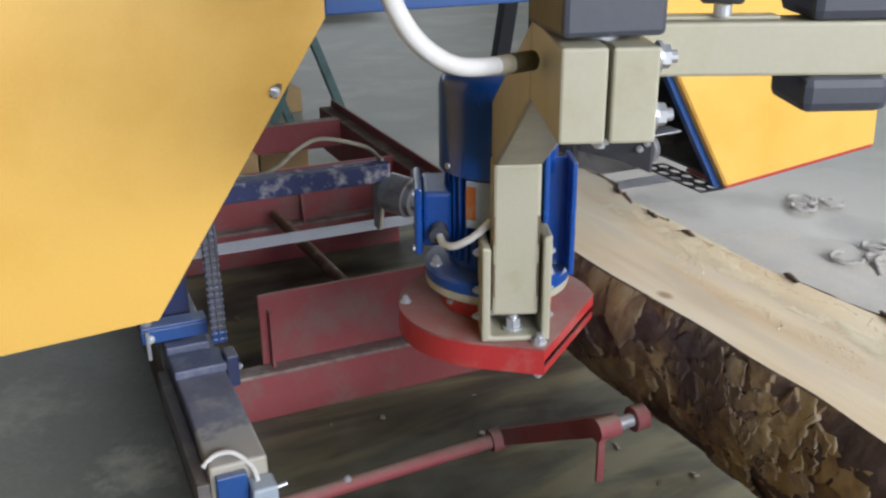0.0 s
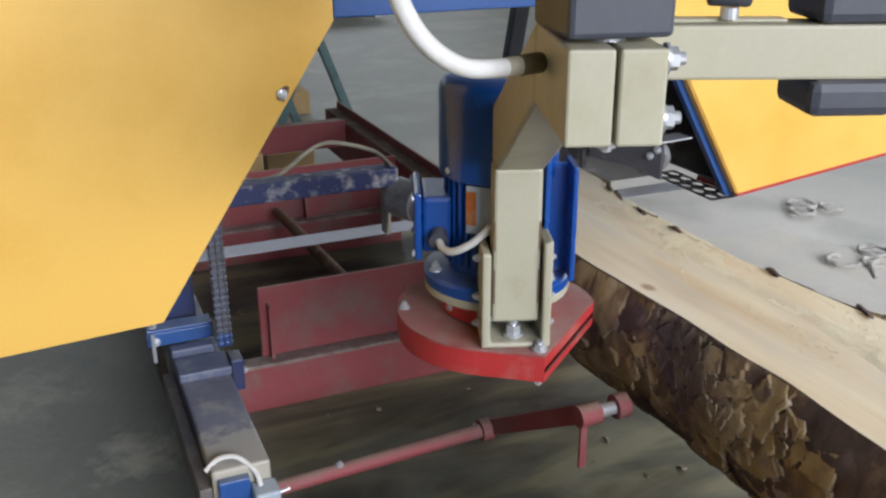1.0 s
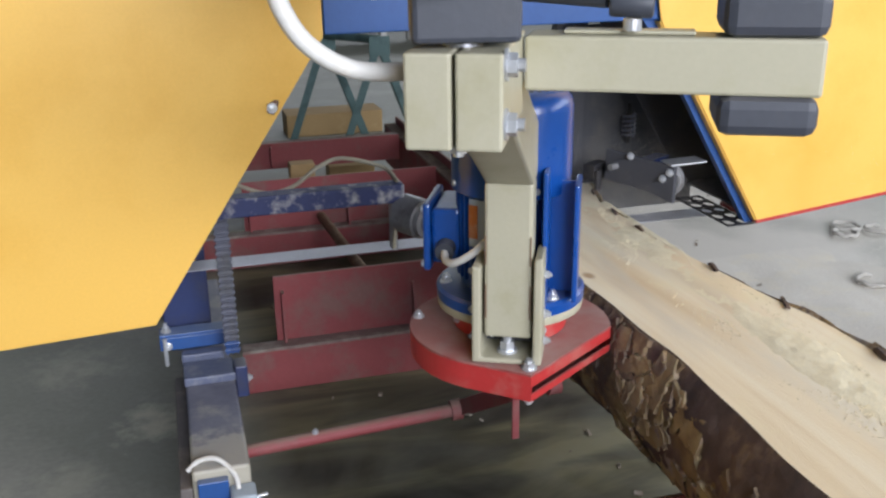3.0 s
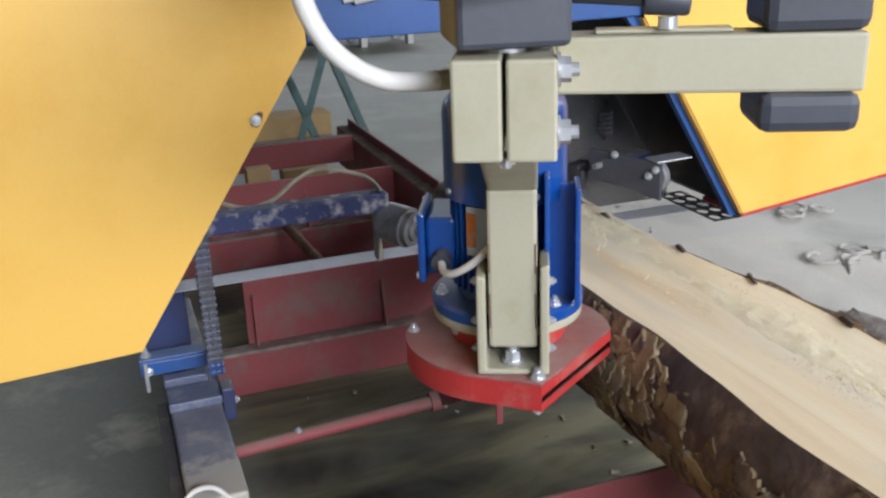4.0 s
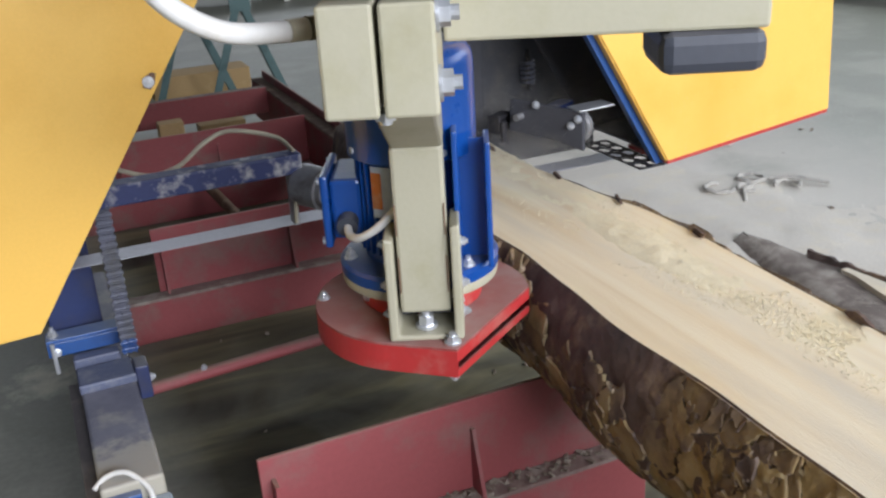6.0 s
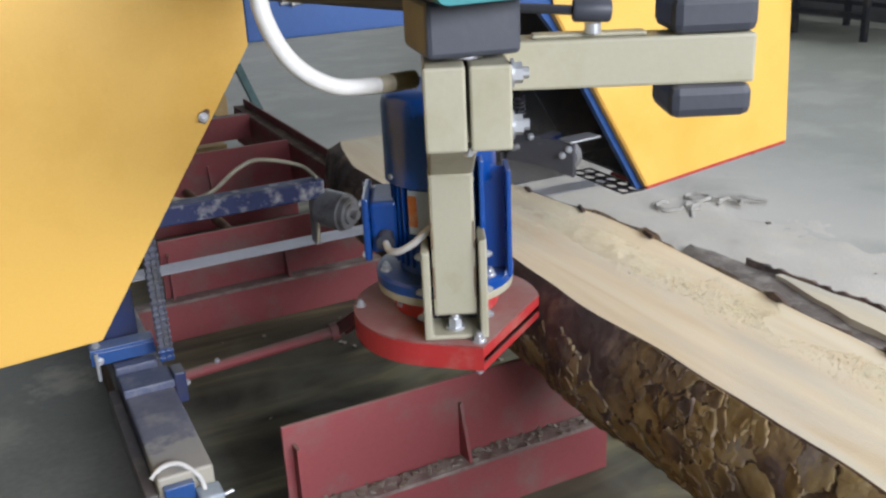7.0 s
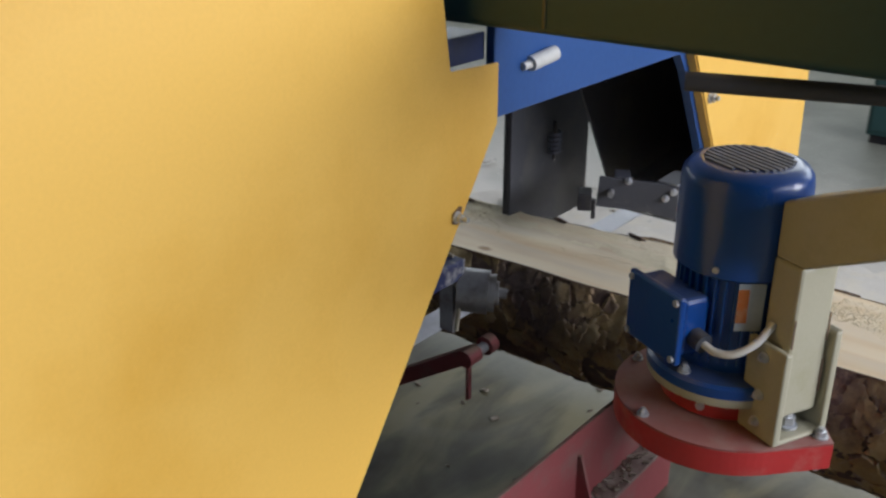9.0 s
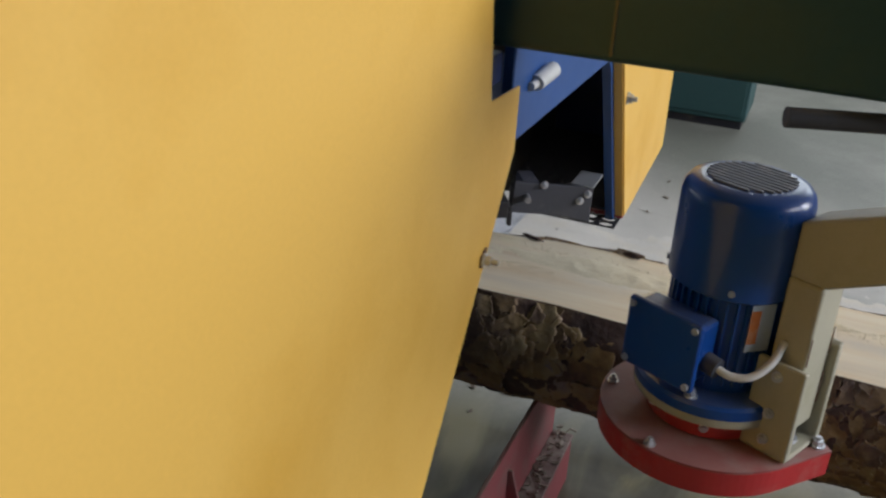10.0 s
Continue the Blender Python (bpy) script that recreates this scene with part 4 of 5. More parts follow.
bm = cable(bmesh.new(), [(1.276 + 0.017 * math.cos(k * 1.05), 0.462 + 0.017 * math.sin(k * 1.05), 0.745 + k * 0.0021) for k in range(31)], 0.004, 6, 2)
part("coil_spring", bm, DARK_STEEL, carriage, "small coil spring before the shield", smooth=60)
part("spring_rod", rod(bmesh.new(), (1.276, 0.462, 0.73), (1.276, 0.462, 0.84), 0.006, 10), DARK, carriage, smooth=40)

# right guide: a plate running back from its zinc scraper and roller
gm = pose(1.19, 0.05, 0, 0, 0, 30.5)
bm = bmesh.new()
outline = [(0.0, 0.678), (0.0, 0.768), (0.06, 0.772), (0.19, 0.782), (0.195, 0.705), (0.12, 0.70), (0.07, 0.695)]
lo = [bm.verts.new((-0.006, y, z)) for y, z in outline]
hi = [bm.verts.new((0.006, y, z)) for y, z in outline]
bm.faces.new(lo)
bm.faces.new(hi[::-1])
for i in range(len(lo)):
    j = (i + 1) % len(lo)
    bm.faces.new((lo[i], hi[i], hi[j], lo[j]))
bmesh.ops.transform(bm, matrix=gm, verts=bm.verts[:])
g2 = part("guide_plate", bm, INNER, carriage, "dark blade guide plate", bevel=0.002)
part("guide_block", boxed(0.007, 0.05, 0.09, 0.19, 0.70, 0.76, m=gm), DARK, g2, "dark guide block", bevel=0.004)
part("scraper", prism(bmesh.new(), [(1.175, 0.7735), (1.268, 0.7765), (1.268, 0.7725), (1.175, 0.7695)], 0.055, pose(0, 0.045, 0)), STEEL, g2, "bright zinc scraper plate", bevel=0.001)
part("guide_roller", lathe(bmesh.new(), [(0.02, -0.014), (0.036, -0.012), (0.036, 0.0), (0.041, 0.002), (0.041, 0.008), (0.02, 0.01)], 28, gm @ pose(0.024, 0.034, 0.728, 0, 90, 0)), DULL, g2, "zinc blade guide roller", smooth=40)
for y, z in ((0.012, 0.752), (0.03, 0.735), (0.12, 0.775)):
    part("bolt", bolt(bmesh.new(), gm @ Vector((-0.006, y, z)), gm.to_3x3() @ Vector((-1, 0, 0)), 0.007), STEEL, g2)
part("lug", boxed(-0.03, 0.03, 0.206, 0.24, 0.70, 0.742, m=gm), DARK, g2, bevel=0.003)
part("lug", boxed(-0.03, -0.012, 0.196, 0.206, 0.68, 0.73, m=gm), DARK, g2, bevel=0.003)
part("adjuster", rod(bmesh.new(), gm @ Vector((-0.006, 0.16, 0.745)), gm @ Vector((-0.03, 0.162, 0.745)), 0.008, 14), DULL, g2, smooth=40)
part("guide_arm", boxed(0.051, 0.16, 0.11, 0.15, 0.71, 0.75, m=gm), NAVY, g2, bevel=0.003)
bm = bmesh.new()
for i in range(2):
    for j in range(5):
        cx, cy, h = 1.334 + i * 0.036, 0.035 + j * 0.05, 0.018
        sq = [bm.verts.new((cx + sx * h, cy + sy * 0.025, 0.6225)) for sx, sy in ((1, 0), (1, 1), (0, 1), (-1, 1), (-1, 0), (-1, -1), (0, -1), (1, -1))]
        ho = [bm.verts.new((cx + 0.0135 * math.cos(k * math.pi / 4), cy + 0.019 * math.sin(k * math.pi / 4), 0.6225)) for k in range(8)]
        for k in range(8):
            bm.faces.new((sq[k], sq[(k + 1) % 8], ho[(k + 1) % 8], ho[k]))
bmesh.ops.remove_doubles(bm, verts=bm.verts[:], dist=0.0008)
bmesh.ops.solidify(bm, geom=bm.faces[:], thickness=0.003)
part("perforated_plate", bm, DARK, guard2, "dark perforated plate")

# support beam for the debarker
bm = bmesh.new()
outer, inner = [], []
for w, lst in ((0.07, outer), (0.063, inner)):
    for sx, sz in ((-1, -1), (1, -1), (1, 1), (-1, 1)):
        for k in range(5):
            a = math.atan2(sz, sx) + (k - 2) * math.pi / 8
            lst.append((0.35 + sx * (w - 0.015) + 0.015 * math.cos(a), 1.345 + sz * (w - 0.015) + 0.015 * math.sin(a)))
vo = [[bm.verts.new((x, y, z)) for x, z in outer] for y in (-1.035, 0.05)]
vi = [[bm.verts.new((x, y, z)) for x, z in inner] for y in (-1.035, 0.0)]
kk = len(outer)
for i in range(kk):
    j = (i + 1) % kk
    bm.faces.new((vo[0][i], vo[0][j], vo[1][j], vo[1][i]))
    bm.faces.new((vi[0][j], vi[0][i], vi[1][i], vi[1][j]))
    bm.faces.new((vo[0][i], vi[0][i], vi[0][j], vo[0][j]))
bm.faces.new(vi[1])
sup = part("support_beam", bm, GREEN, carriage, "dark green square tube, open at the end", smooth=40)
bm = bmesh.new()
vo = [[bm.verts.new((0.35 + (x - 0.35) * 1.015, y, 1.345 + (z - 1.345) * 1.015)) for x, z in outer] for y in (-1.045, -1.03)]
vi = [[bm.verts.new((x, y, z)) for x, z in inner] for y in (-1.045, -1.03)]
for i in range(kk):
    j = (i + 1) % kk
    bm.faces.new((vo[0][i], vo[0][j], vo[1][j], vo[1][i]))
    bm.faces.new((vi[0][j], vi[0][i], vi[1][i], vi[1][j]))
    bm.faces.new((vo[0][i], vi[0][i], vi[0][j], vo[0][j]))
    bm.faces.new((vo[1][j], vi[1][j], vi[1][i], vo[1][i]))
part("weld_seam", boxed(0.2778, 0.2798, -0.1435, -0.1395, 1.285, 1.405), OLIVE, sup)
part("tube_rim", bm, TEAL, sup, "teal painted rim")
part("pivot_shaft", rod(bmesh.new(), (0.335, -0.97, 1.2835), (0.335, -0.97, 1.405), 0.022, 28), STEEL, sup, "bright pivot shaft", smooth=40)
part("bearing_block", boxed(-0.052, 0.052, -0.06, 0.06, 1.212, 1.273, m=pose(0.362, -0.935, 0, 0, 0, -13)), BLACK, sup, "black bearing block", bevel=0.006)

# ---------------------------------------------------------------- debarker
HUB = (0.358, -0.95, 1.16)
TURN = -25.0
debarker = tagged(empty("debarker", pose(*HUB, 0, 0, TURN)), "swing-arm debarker with blue motor and red cutter guard against the log", "debarker")
AX, AY = -0.025, 0.68
Z = HUB[2]

for x0, x1 in ((-0.047, -0.002), (0.002, 0.047)):
    part("clamp_half", boxed(x0, x1, -0.062, 0.135, -0.046, 0.046), BEIGE, debarker, "beige clamp half", bevel=0.003)
for z in (-0.022, 0.034):
    bm = bolt(bmesh.new(), (0.047, -0.045, z), (1, 0, 0), 0.0115, 0.012, 0.6)
    part("bolt", bm, STEEL, debarker, smooth=30)
bm = lathe(bmesh.new(), [(0.02, 0.046), (0.02, 0.052), (0.01, 0.055)], 24)
part("washer", bm, STEEL, debarker)
part("bolt", bolt(bmesh.new(), (0.0, -0.03, -0.046), (0, 0, -1), 0.01), STEEL, debarker)

# sloping arm tube
bm = bmesh.new()
arm_pts = [(-0.048, 0.1355, 0.046), (-0.048, 0.574, -0.145), (-0.048, 0.574, -0.237), (-0.048, 0.512, -0.237), (-0.048, 0.1355, -0.046)]
lo = [bm.verts.new(p) for p in arm_pts]
hi = [bm.verts.new((0.03, p[1], p[2])) for p in arm_pts]
bm.faces.new(lo)
bm.faces.new(hi[::-1])
for i in range(len(lo)):
    j = (i + 1) % len(lo)
    bm.faces.new((lo[i], lo[j], hi[j], hi[i]))
part("arm_tube", bm, BEIGE, debarker, "beige sloping arm tube", bevel=0.005)

part("upright_tube", boxed(-0.05, 0.029, 0.514, 0.574, -0.506, -0.236), BEIGE, debarker, "beige upright square tube", bevel=0.006)
bm = prism(bmesh.new(), [(-0.069, -0.548), (0.048, -0.548), (0.048, -0.355), (0.033, -0.36), (0.033, -0.538), (-0.054, -0.538), (-0.054, -0.378), (-0.069, -0.375)], 0.085, pose(0, 0.500, 0))
brk = part("channel_bracket", bm, BEIGE, debarker, "beige adjusting channel", bevel=0.004)
for x, s in ((-0.069, -1), (0.048, 1)):
    for z in (-0.40, -0.47, -0.52):
        part("bolt", bolt(bmesh.new(), (x, 0.545, z), (s, 0, 0), 0.0072, 0.008), STEEL, brk)
for x in (-0.0475, 0.0265):
    for z0, z1 in ((-0.47, -0.41), (-0.375, -0.325)):
        part("slot", boxed(x - 0.0011, x + 0.0011, 0.5122, 0.5138, z0, z1), RUST, brk)
# plate coloured dark to give the unlit inside of the channel
part("inner_plate", boxed(-0.0535, 0.0325, 0.5755, 0.5795, -0.5375, -0.44), INNER, brk, "back plate inside the channel, darkened for its shade")
part("adjusting_bolt", bolt(bmesh.new(), (-0.012, 0.53, -0.537), (0, 0, 1), 0.013, 0.02, 0.4), STEEL, brk)

# red cutter guard: a round pan with a straight mouth toward the log
R = 0.186
outline = []
for i in range(61):
    a = radians(2 + i * 250 / 60)
    outline.append((AX + R * math.cos(a), AY + R * math.sin(a)))
outline.append((AX + 0.060, AY - 0.211))
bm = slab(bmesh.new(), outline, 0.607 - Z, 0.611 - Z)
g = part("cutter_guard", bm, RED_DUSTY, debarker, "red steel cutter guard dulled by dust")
bm = bmesh.new()
for (xa, ya), (xb, yb) in zip(outline, outline[1:]):
    d = Vector((xb - xa, yb - ya)).normalized()
    nx, ny_ = d.y * 0.004, -d.x * 0.004
    vs = [bm.verts.new(p) for p in ((xa, ya, 0.563 - Z), (xb, yb, 0.563 - Z), (xb, yb, 0.6065 - Z), (xa, ya, 0.6065 - Z), (xa - nx, ya - ny_, 0.563 - Z), (xb - nx, yb - ny_, 0.563 - Z), (xb - nx, yb - ny_, 0.6065 - Z), (xa - nx, ya - ny_, 0.6065 - Z))]
    for f in ((0, 1, 2, 3), (7, 6, 5, 4), (0, 4, 5, 1), (3, 2, 6, 7)):
        bm.faces.new([vs[c] for c in f])
for z0, z1 in ((0.563, 0.574), (0.588, 0.6065)):
    (xa, ya), (xb, yb) = outline[-1], outline[0]
    d = Vector((xb - xa, yb - ya)).normalized()
    nx, ny_ = d.y * 0.004, -d.x * 0.004
    vs = [bm.verts.new((x, y, z - Z)) for z in (z0, z1) for x, y in ((xa, ya), (xb, yb), (xb - nx, yb - ny_), (xa - nx, ya - ny_))]
    for f in ((0, 1, 5, 4), (1, 2, 6, 5), (2, 3, 7, 6), (3, 0, 4, 7), (3, 2, 1, 0), (4, 5, 6, 7)):
        bm.faces.new([vs[c] for c in f])
part("rim", bm, RED, g, "bright red rim")
bm = slab(bmesh.new(), [(AX + (x - AX) * 0.99, AY + (y - AY) * 0.99) for x, y in outline], 0.560 - Z, 0.5625 - Z)
part("lower_plate", bm, RED, g)
bm = lathe(bmesh.new(), [(0.06, 0.568 - Z), (0.135, 0.568 - Z), (0.135, 0.600 - Z), (0.06, 0.600 - Z)], 32, pose(AX, AY, 0))
part("cutter_drum", bm, DARK, g, "dark steel cutter drum")
for a, r in ((181.5, 0.172), (60, 0.168), (112, 0.17)):
    x, y = AX + r * math.cos(radians(a)), AY + r * math.sin(radians(a))
    part("bolt", bolt(bmesh.new(), (x, y, 0.611 - Z), (0, 0, 1), 0.008, 0.009), STEEL, g)
part("bolt", bolt(bmesh.new(), (AX + 0.054, AY - 0.187, 0.611 - Z), (0, 0, 1), 0.010, 0.012), STEEL, g)
part("bolt", bolt(bmesh.new(), (AX + 0.054, AY - 0.187, 0.560 - Z), (0, 0, -1), 0.009, 0.01), STEEL, g)
part("collar", lathe(bmesh.new(), [(0.098, 0.6115 - Z), (0.104, 0.616 - Z), (0.104, 0.65 - Z), (0.098, 0.6555 - Z)], 40, pose(AX, AY, 0)), RED, g, "red welded collar under the motor", smooth=40)
for a in (-150, -100, -50, 0, 50, 100, 150):
    x, y = AX + 0.1035 * math.cos(radians(a)), AY + 0.1035 * math.sin(radians(a))
    part("bolt", bolt(bmesh.new(), (x, y, 0.633 - Z), (math.cos(radians(a)), math.sin(radians(a)), 0), 0.006, 0.006, 0), STEEL, g)

# motor
mm = pose(AX, AY, -Z)
bm = lathe(bmesh.new(), [(0.132, 0.656), (0.134, 0.668), (0.132, 0.672)], 48, mm)
part("adapter_ring", bm, BEIGE, debarker, "beige adapter ring", smooth=40)
bm = lathe(bmesh.new(), [(0.134, 0.6725), (0.135, 0.69), (0.130, 0.696), (0.09, 0.70), (0.088, 0.94), (0.088, 0.95)], 56, mm)
body = part("motor_body", bm, BLUE, debarker, "deep blue enamelled electric motor", smooth=40)
bm = lathe(bmesh.new(), [(0.100, 0.872), (0.106, 0.876), (0.106, 1.018), (0.103, 1.032), (0.094, 1.044), (0.08, 1.049), (0.074, 1.049)], 56, mm)
fan = part("fan_cover", bm, BLUE, body, "blue fan cover", smooth=35)
bm = bmesh.new()
for i in range(-5, 6):
    w = math.sqrt(0.07 ** 2 - (i * 0.0125) ** 2)
    box(bm, AX + i * 0.0125 - 0.0032, AX + i * 0.0125 + 0.0032, AY - w, AY + w, 1.0492 - Z, 1.0525 - Z)
part("fan_grille", bm, GRILLE, body, "dusty grey grille slots")
for a in (-60, -150, 120, 30):
    way = Vector((math.cos(radians(a)), math.sin(radians(a)), 0))
    part("screw", rod(bmesh.new(), Vector((AX, AY, 0.89 - Z)) + way * 0.1055, Vector((AX, AY, 0.89 - Z)) + way * 0.110, 0.0055, 12), STEEL, fan)
fin = part("cooling_fin", boxed(0.085, 0.097, -0.002, 0.002, 0.715, 0.871), BLUE, body)
fin.matrix_basis = mm
for i in range(1, 36):
    f2 = new("cooling_fin", fin.data)
    f2.parent = body
    f2.matrix_basis = mm @ pose(0, 0, 0, 0, 0, i * 10)
for x, y0, y1, top in ((0.066, -0.118, -0.05, 0.93), (0.116, -0.10, -0.02, 0.905)):
    bm = boxed(x, x + 0.009, y0, y1, 0.697, top, m=mm)
    part("foot_pad", bm, BLUE, body, bevel=0.003)
part("foot_web", boxed(0.075, 0.116, -0.052, -0.046, 0.70, 0.90, m=mm), BLUE, body)
for i in range(6):
    a = radians(15 + 60 * i)
    part("bolt", bolt(bmesh.new(), (AX + 0.118 * math.cos(a), AY + 0.118 * math.sin(a), 0.6965 - Z), (0, 0, 1), 0.0085, 0.011), STEEL, body)
tb = part("terminal_box", boxed(AX - 0.138, AX - 0.085, AY - 0.042, AY + 0.085, 0.735 - Z, 0.838 - Z), BLUE, debarker, "blue terminal box", bevel=0.008)
part("box_cover", boxed(AX - 0.152, AX - 0.1385, AY - 0.048, AY + 0.092, 0.722 - Z, 0.847 - Z), BLUE, tb, bevel=0.005)
for y in (AY - 0.038, AY + 0.082):
    for z in (0.733 - Z, 0.836 - Z):
        part("screw", rod(bmesh.new(), (AX - 0.1515, y, z), (AX - 0.156, y, z), 0.006, 12), STEEL, tb)
part("cable_gland", rod(bmesh.new(), (AX - 0.11, AY - 0.041, 0.768 - Z), (AX - 0.11, AY - 0.066, 0.765 - Z), 0.017, 18), BLACK, tb, smooth=40)
bm = cable(bmesh.new(), [(AX - 0.11, AY - 0.062, 0.765 - Z), (AX - 0.103, AY - 0.088, 0.759 - Z), (AX - 0.085, AY - 0.112, 0.764 - Z), (AX - 0.055, AY - 0.125, 0.784 - Z), (AX - 0.024, AY - 0.125, 0.812 - Z)], 0.0068)
part("motor_cable", bm, WHITE_CABLE, debarker, "white motor cable", smooth=60)
bm = boxed(0.098, 0.099, -0.022, 0.022, 0.785, 0.87, m=mm @ pose(0, 0, 0, 0, 0, -116))
part("rating_plate", bm, GREYBOX, body, "grey-white rating plate")
part("sticker", boxed(0.0991, 0.0998, -0.022, -0.004, 0.80, 0.86, m=mm @ pose(0, 0, 0, 0, 0, -116)), ORANGE, body, "orange sticker")

# side tube with bearing blocks
side = part("side_tube", boxed(-0.31, 0.0, -0.03, 0.03, -0.018, 0.042, m=pose(0.36, 0.128, 0, 0, 0, -3)), BEIGE, debarker, "beige side tube", bevel=0.004)
part("weld_pad", boxed(-0.27, -0.13, -0.015, 0.012, 0.0425, 0.047, m=pose(0.36, 0.128, 0, 0, 0, -3)), BEIGE, side, bevel=0.002)
part("lower_block", boxed(0.255, 0.358, 0.095, 0.2, -0.060, -0.0185), BLACK, side, "black plastic bearing", bevel=0.012)
part("upper_block", boxed(0.255, 0.36, 0.095, 0.2, 0.0425, 0.09), BLACK, side, "black plastic bearing", bevel=0.012)
part("shaft", rod(bmesh.new(), (0.312, 0.145, 0.0905), (0.312, 0.145, 0.40), 0.024, 28), DULL, side, "grey vertical shaft", smooth=40)
part("collar", rod(bmesh.new(), (0.41, 0.15, 0.13), (0.41, 0.15, 0.30), 0.04, 28), BLACK, side, smooth=40)
part("knob", rod(bmesh.new(), (0.138, 0.122, 0.076), (0.185, 0.120, 0.074), 0.0145, 20), BLACK, side, "black ball joint", bevel=0.004, smooth=40)
part("knob_stud", rod(bmesh.new(), (0.163, 0.121, 0.0475), (0.163, 0.121, 0.06), 0.010, 14), STEEL, side)

inv = pose(*HUB, 0, 0, TURN).inverted()
CABLE = [inv @ Vector(p) for p in ((0.33, -0.875, 1.174), (0.28, -0.887, 1.175), (0.218, -0.905, 1.185), (0.171, -0.91, 1.22), (0.150, -0.90, 1.276), (0.164, -0.885, 1.325), (0.21, -0.872, 1.35), (0.275, -0.86, 1.36))]
bm = cable(bmesh.new(), CABLE, 0.0096)
supply = part("supply_cable", bm, WHITE_CABLE, debarker, "thick white supply cable in a loop", smooth=60)
part("cable_gland", rod(bmesh.new(), CABLE[0], CABLE[0].lerp(CABLE[1], 0.62), 0.0108, 18), OLIVE, supply, "olive rubber gland", smooth=40)
part("gland_sleeve", rod(bmesh.new(), CABLE[0].lerp(CABLE[1], 0.63), CABLE[1], 0.0101, 18), CREAM_CABLE, supply, smooth=40)

# gas spring under the support beam
bm = rod(bmesh.new(), (0.275, -0.36, 1.245), (0.43, -0.74, 1.240), 0.0125, 16)
spring = part("gas_spring", bm, BLACK, carriage, "black gas spring", smooth=40)
part("spring_rod", rod(bmesh.new(), (0.43, -0.74, 1.240), (0.534, -0.902, 1.236), 0.006, 12), BLACK, spring)

# ---------------------------------------------------------------- beyond the bed
def a_frame(t, x, y):
    for side in (-1, 1):
        bm = boxed(-0.021, 0.021, -0.003, 0.003, 0, 0.75, m=pose(x + side * 0.255, y, FLOOR_Z, 0, -side * 20, 0))
        box(bm, -side * 0.021 - 0.003, -side * 0.021 + 0.003, 0.0035, 0.04, 0, 0.75, m=pose(x + side * 0.255, y, FLOOR_Z, 0, -side * 20, 0))
        part("leg", bm, TRESTLE, t)
    part("apex_plate", boxed(x - 0.06, x + 0.06, y - 0.012, y - 0.004, 0.58, 0.69), TRESTLE, t, bevel=0.002)


tr = tagged(empty("trestle"), "grey-teal painted steel trestle with splayed angle legs", "trestle")
a_frame(tr, 1.24, 3.2)
a_frame(tr, 0.99, 3.56)
bm = rod(bmesh.new(), (1.24, 3.2, 0.67), (0.99, 3.56, 0.67), 0.025, 10)
part("top_bar", bm, TRESTLE, tr, smooth=40)
tagged(part("wood_block", boxed(0.78, 1.42, 4.0, 4.25, FLOOR_Z, 0.11), CARD, bevel=0.004), "pale wooden beam lying on the floor behind the bed", "wood block")
tagged(part("wood_block", boxed(0.85, 1.1, 2.78, 2.9, FLOOR_Z, 0.06), CARD, bevel=0.004), "small pale wooden block on the floor behind the bed", "wood block")
tagged(part("wood_block", boxed(0.55, 0.66, 1.98, 2.06, FLOOR_Z, 0.29), CARD, bevel=0.004), "small pale wooden block between cross beams", "wood block")


def scrap(name, bm, mat, label, category):
    return tagged(part(name, bm, mat, smooth=60), label, category, "offcuts scattered on the floor")


DUSTY = material("dust_covered_scrap", (0.47, 0.45, 0.41), 0.85, spots=(0.28, 0.27, 0.25), amount=0.4, scale=18)
rng = random.Random(11)
F = FLOOR_Z
ring_line = lambda cx, cy, r, a0, a1, z: [(cx + r * math.cos(radians(a0 + (a1 - a0) * k / 9)), cy + r * math.sin(radians(a0 + (a1 - a0) * k / 9)), z + 0.006 * (k % 2)) for k in range(10)]
for cx, cy, r, a0, a1 in ((2.79, 0.69, 0.055, 0, 350), (2.70, 0.60, 0.045, 20, 260), (2.86, 0.55, 0.05, -60, 170), (2.60, 0.66, 0.06, 60, 300), (2.95, 1.26, 0.06, 0, 330), (3.05, 1.18, 0.05, 40, 300), (2.88, 1.18, 0.05, 100, 380)):
    scrap("wood_curl", cable(bmesh.new(), ring_line(cx, cy, r, a0, a1, F + 0.014), 0.009, 8, 4), DUSTY, "dust-covered curled offcut lying on the concrete", "offcut")
for a, b in (((2.74, 0.62), (2.58, 0.48)), ((2.86, 0.66), (3.02, 0.48))):
    scrap("strip_offcut", cable(bmesh.new(), [(a[0], a[1], F + 0.012), ((a[0] + b[0]) / 2, (a[1] + b[1]) / 2 + 0.03, F + 0.02), (b[0], b[1], F + 0.012)], 0.008, 8, 6), DUSTY, "dust-covered strip offcut lying on the concrete", "offcut")

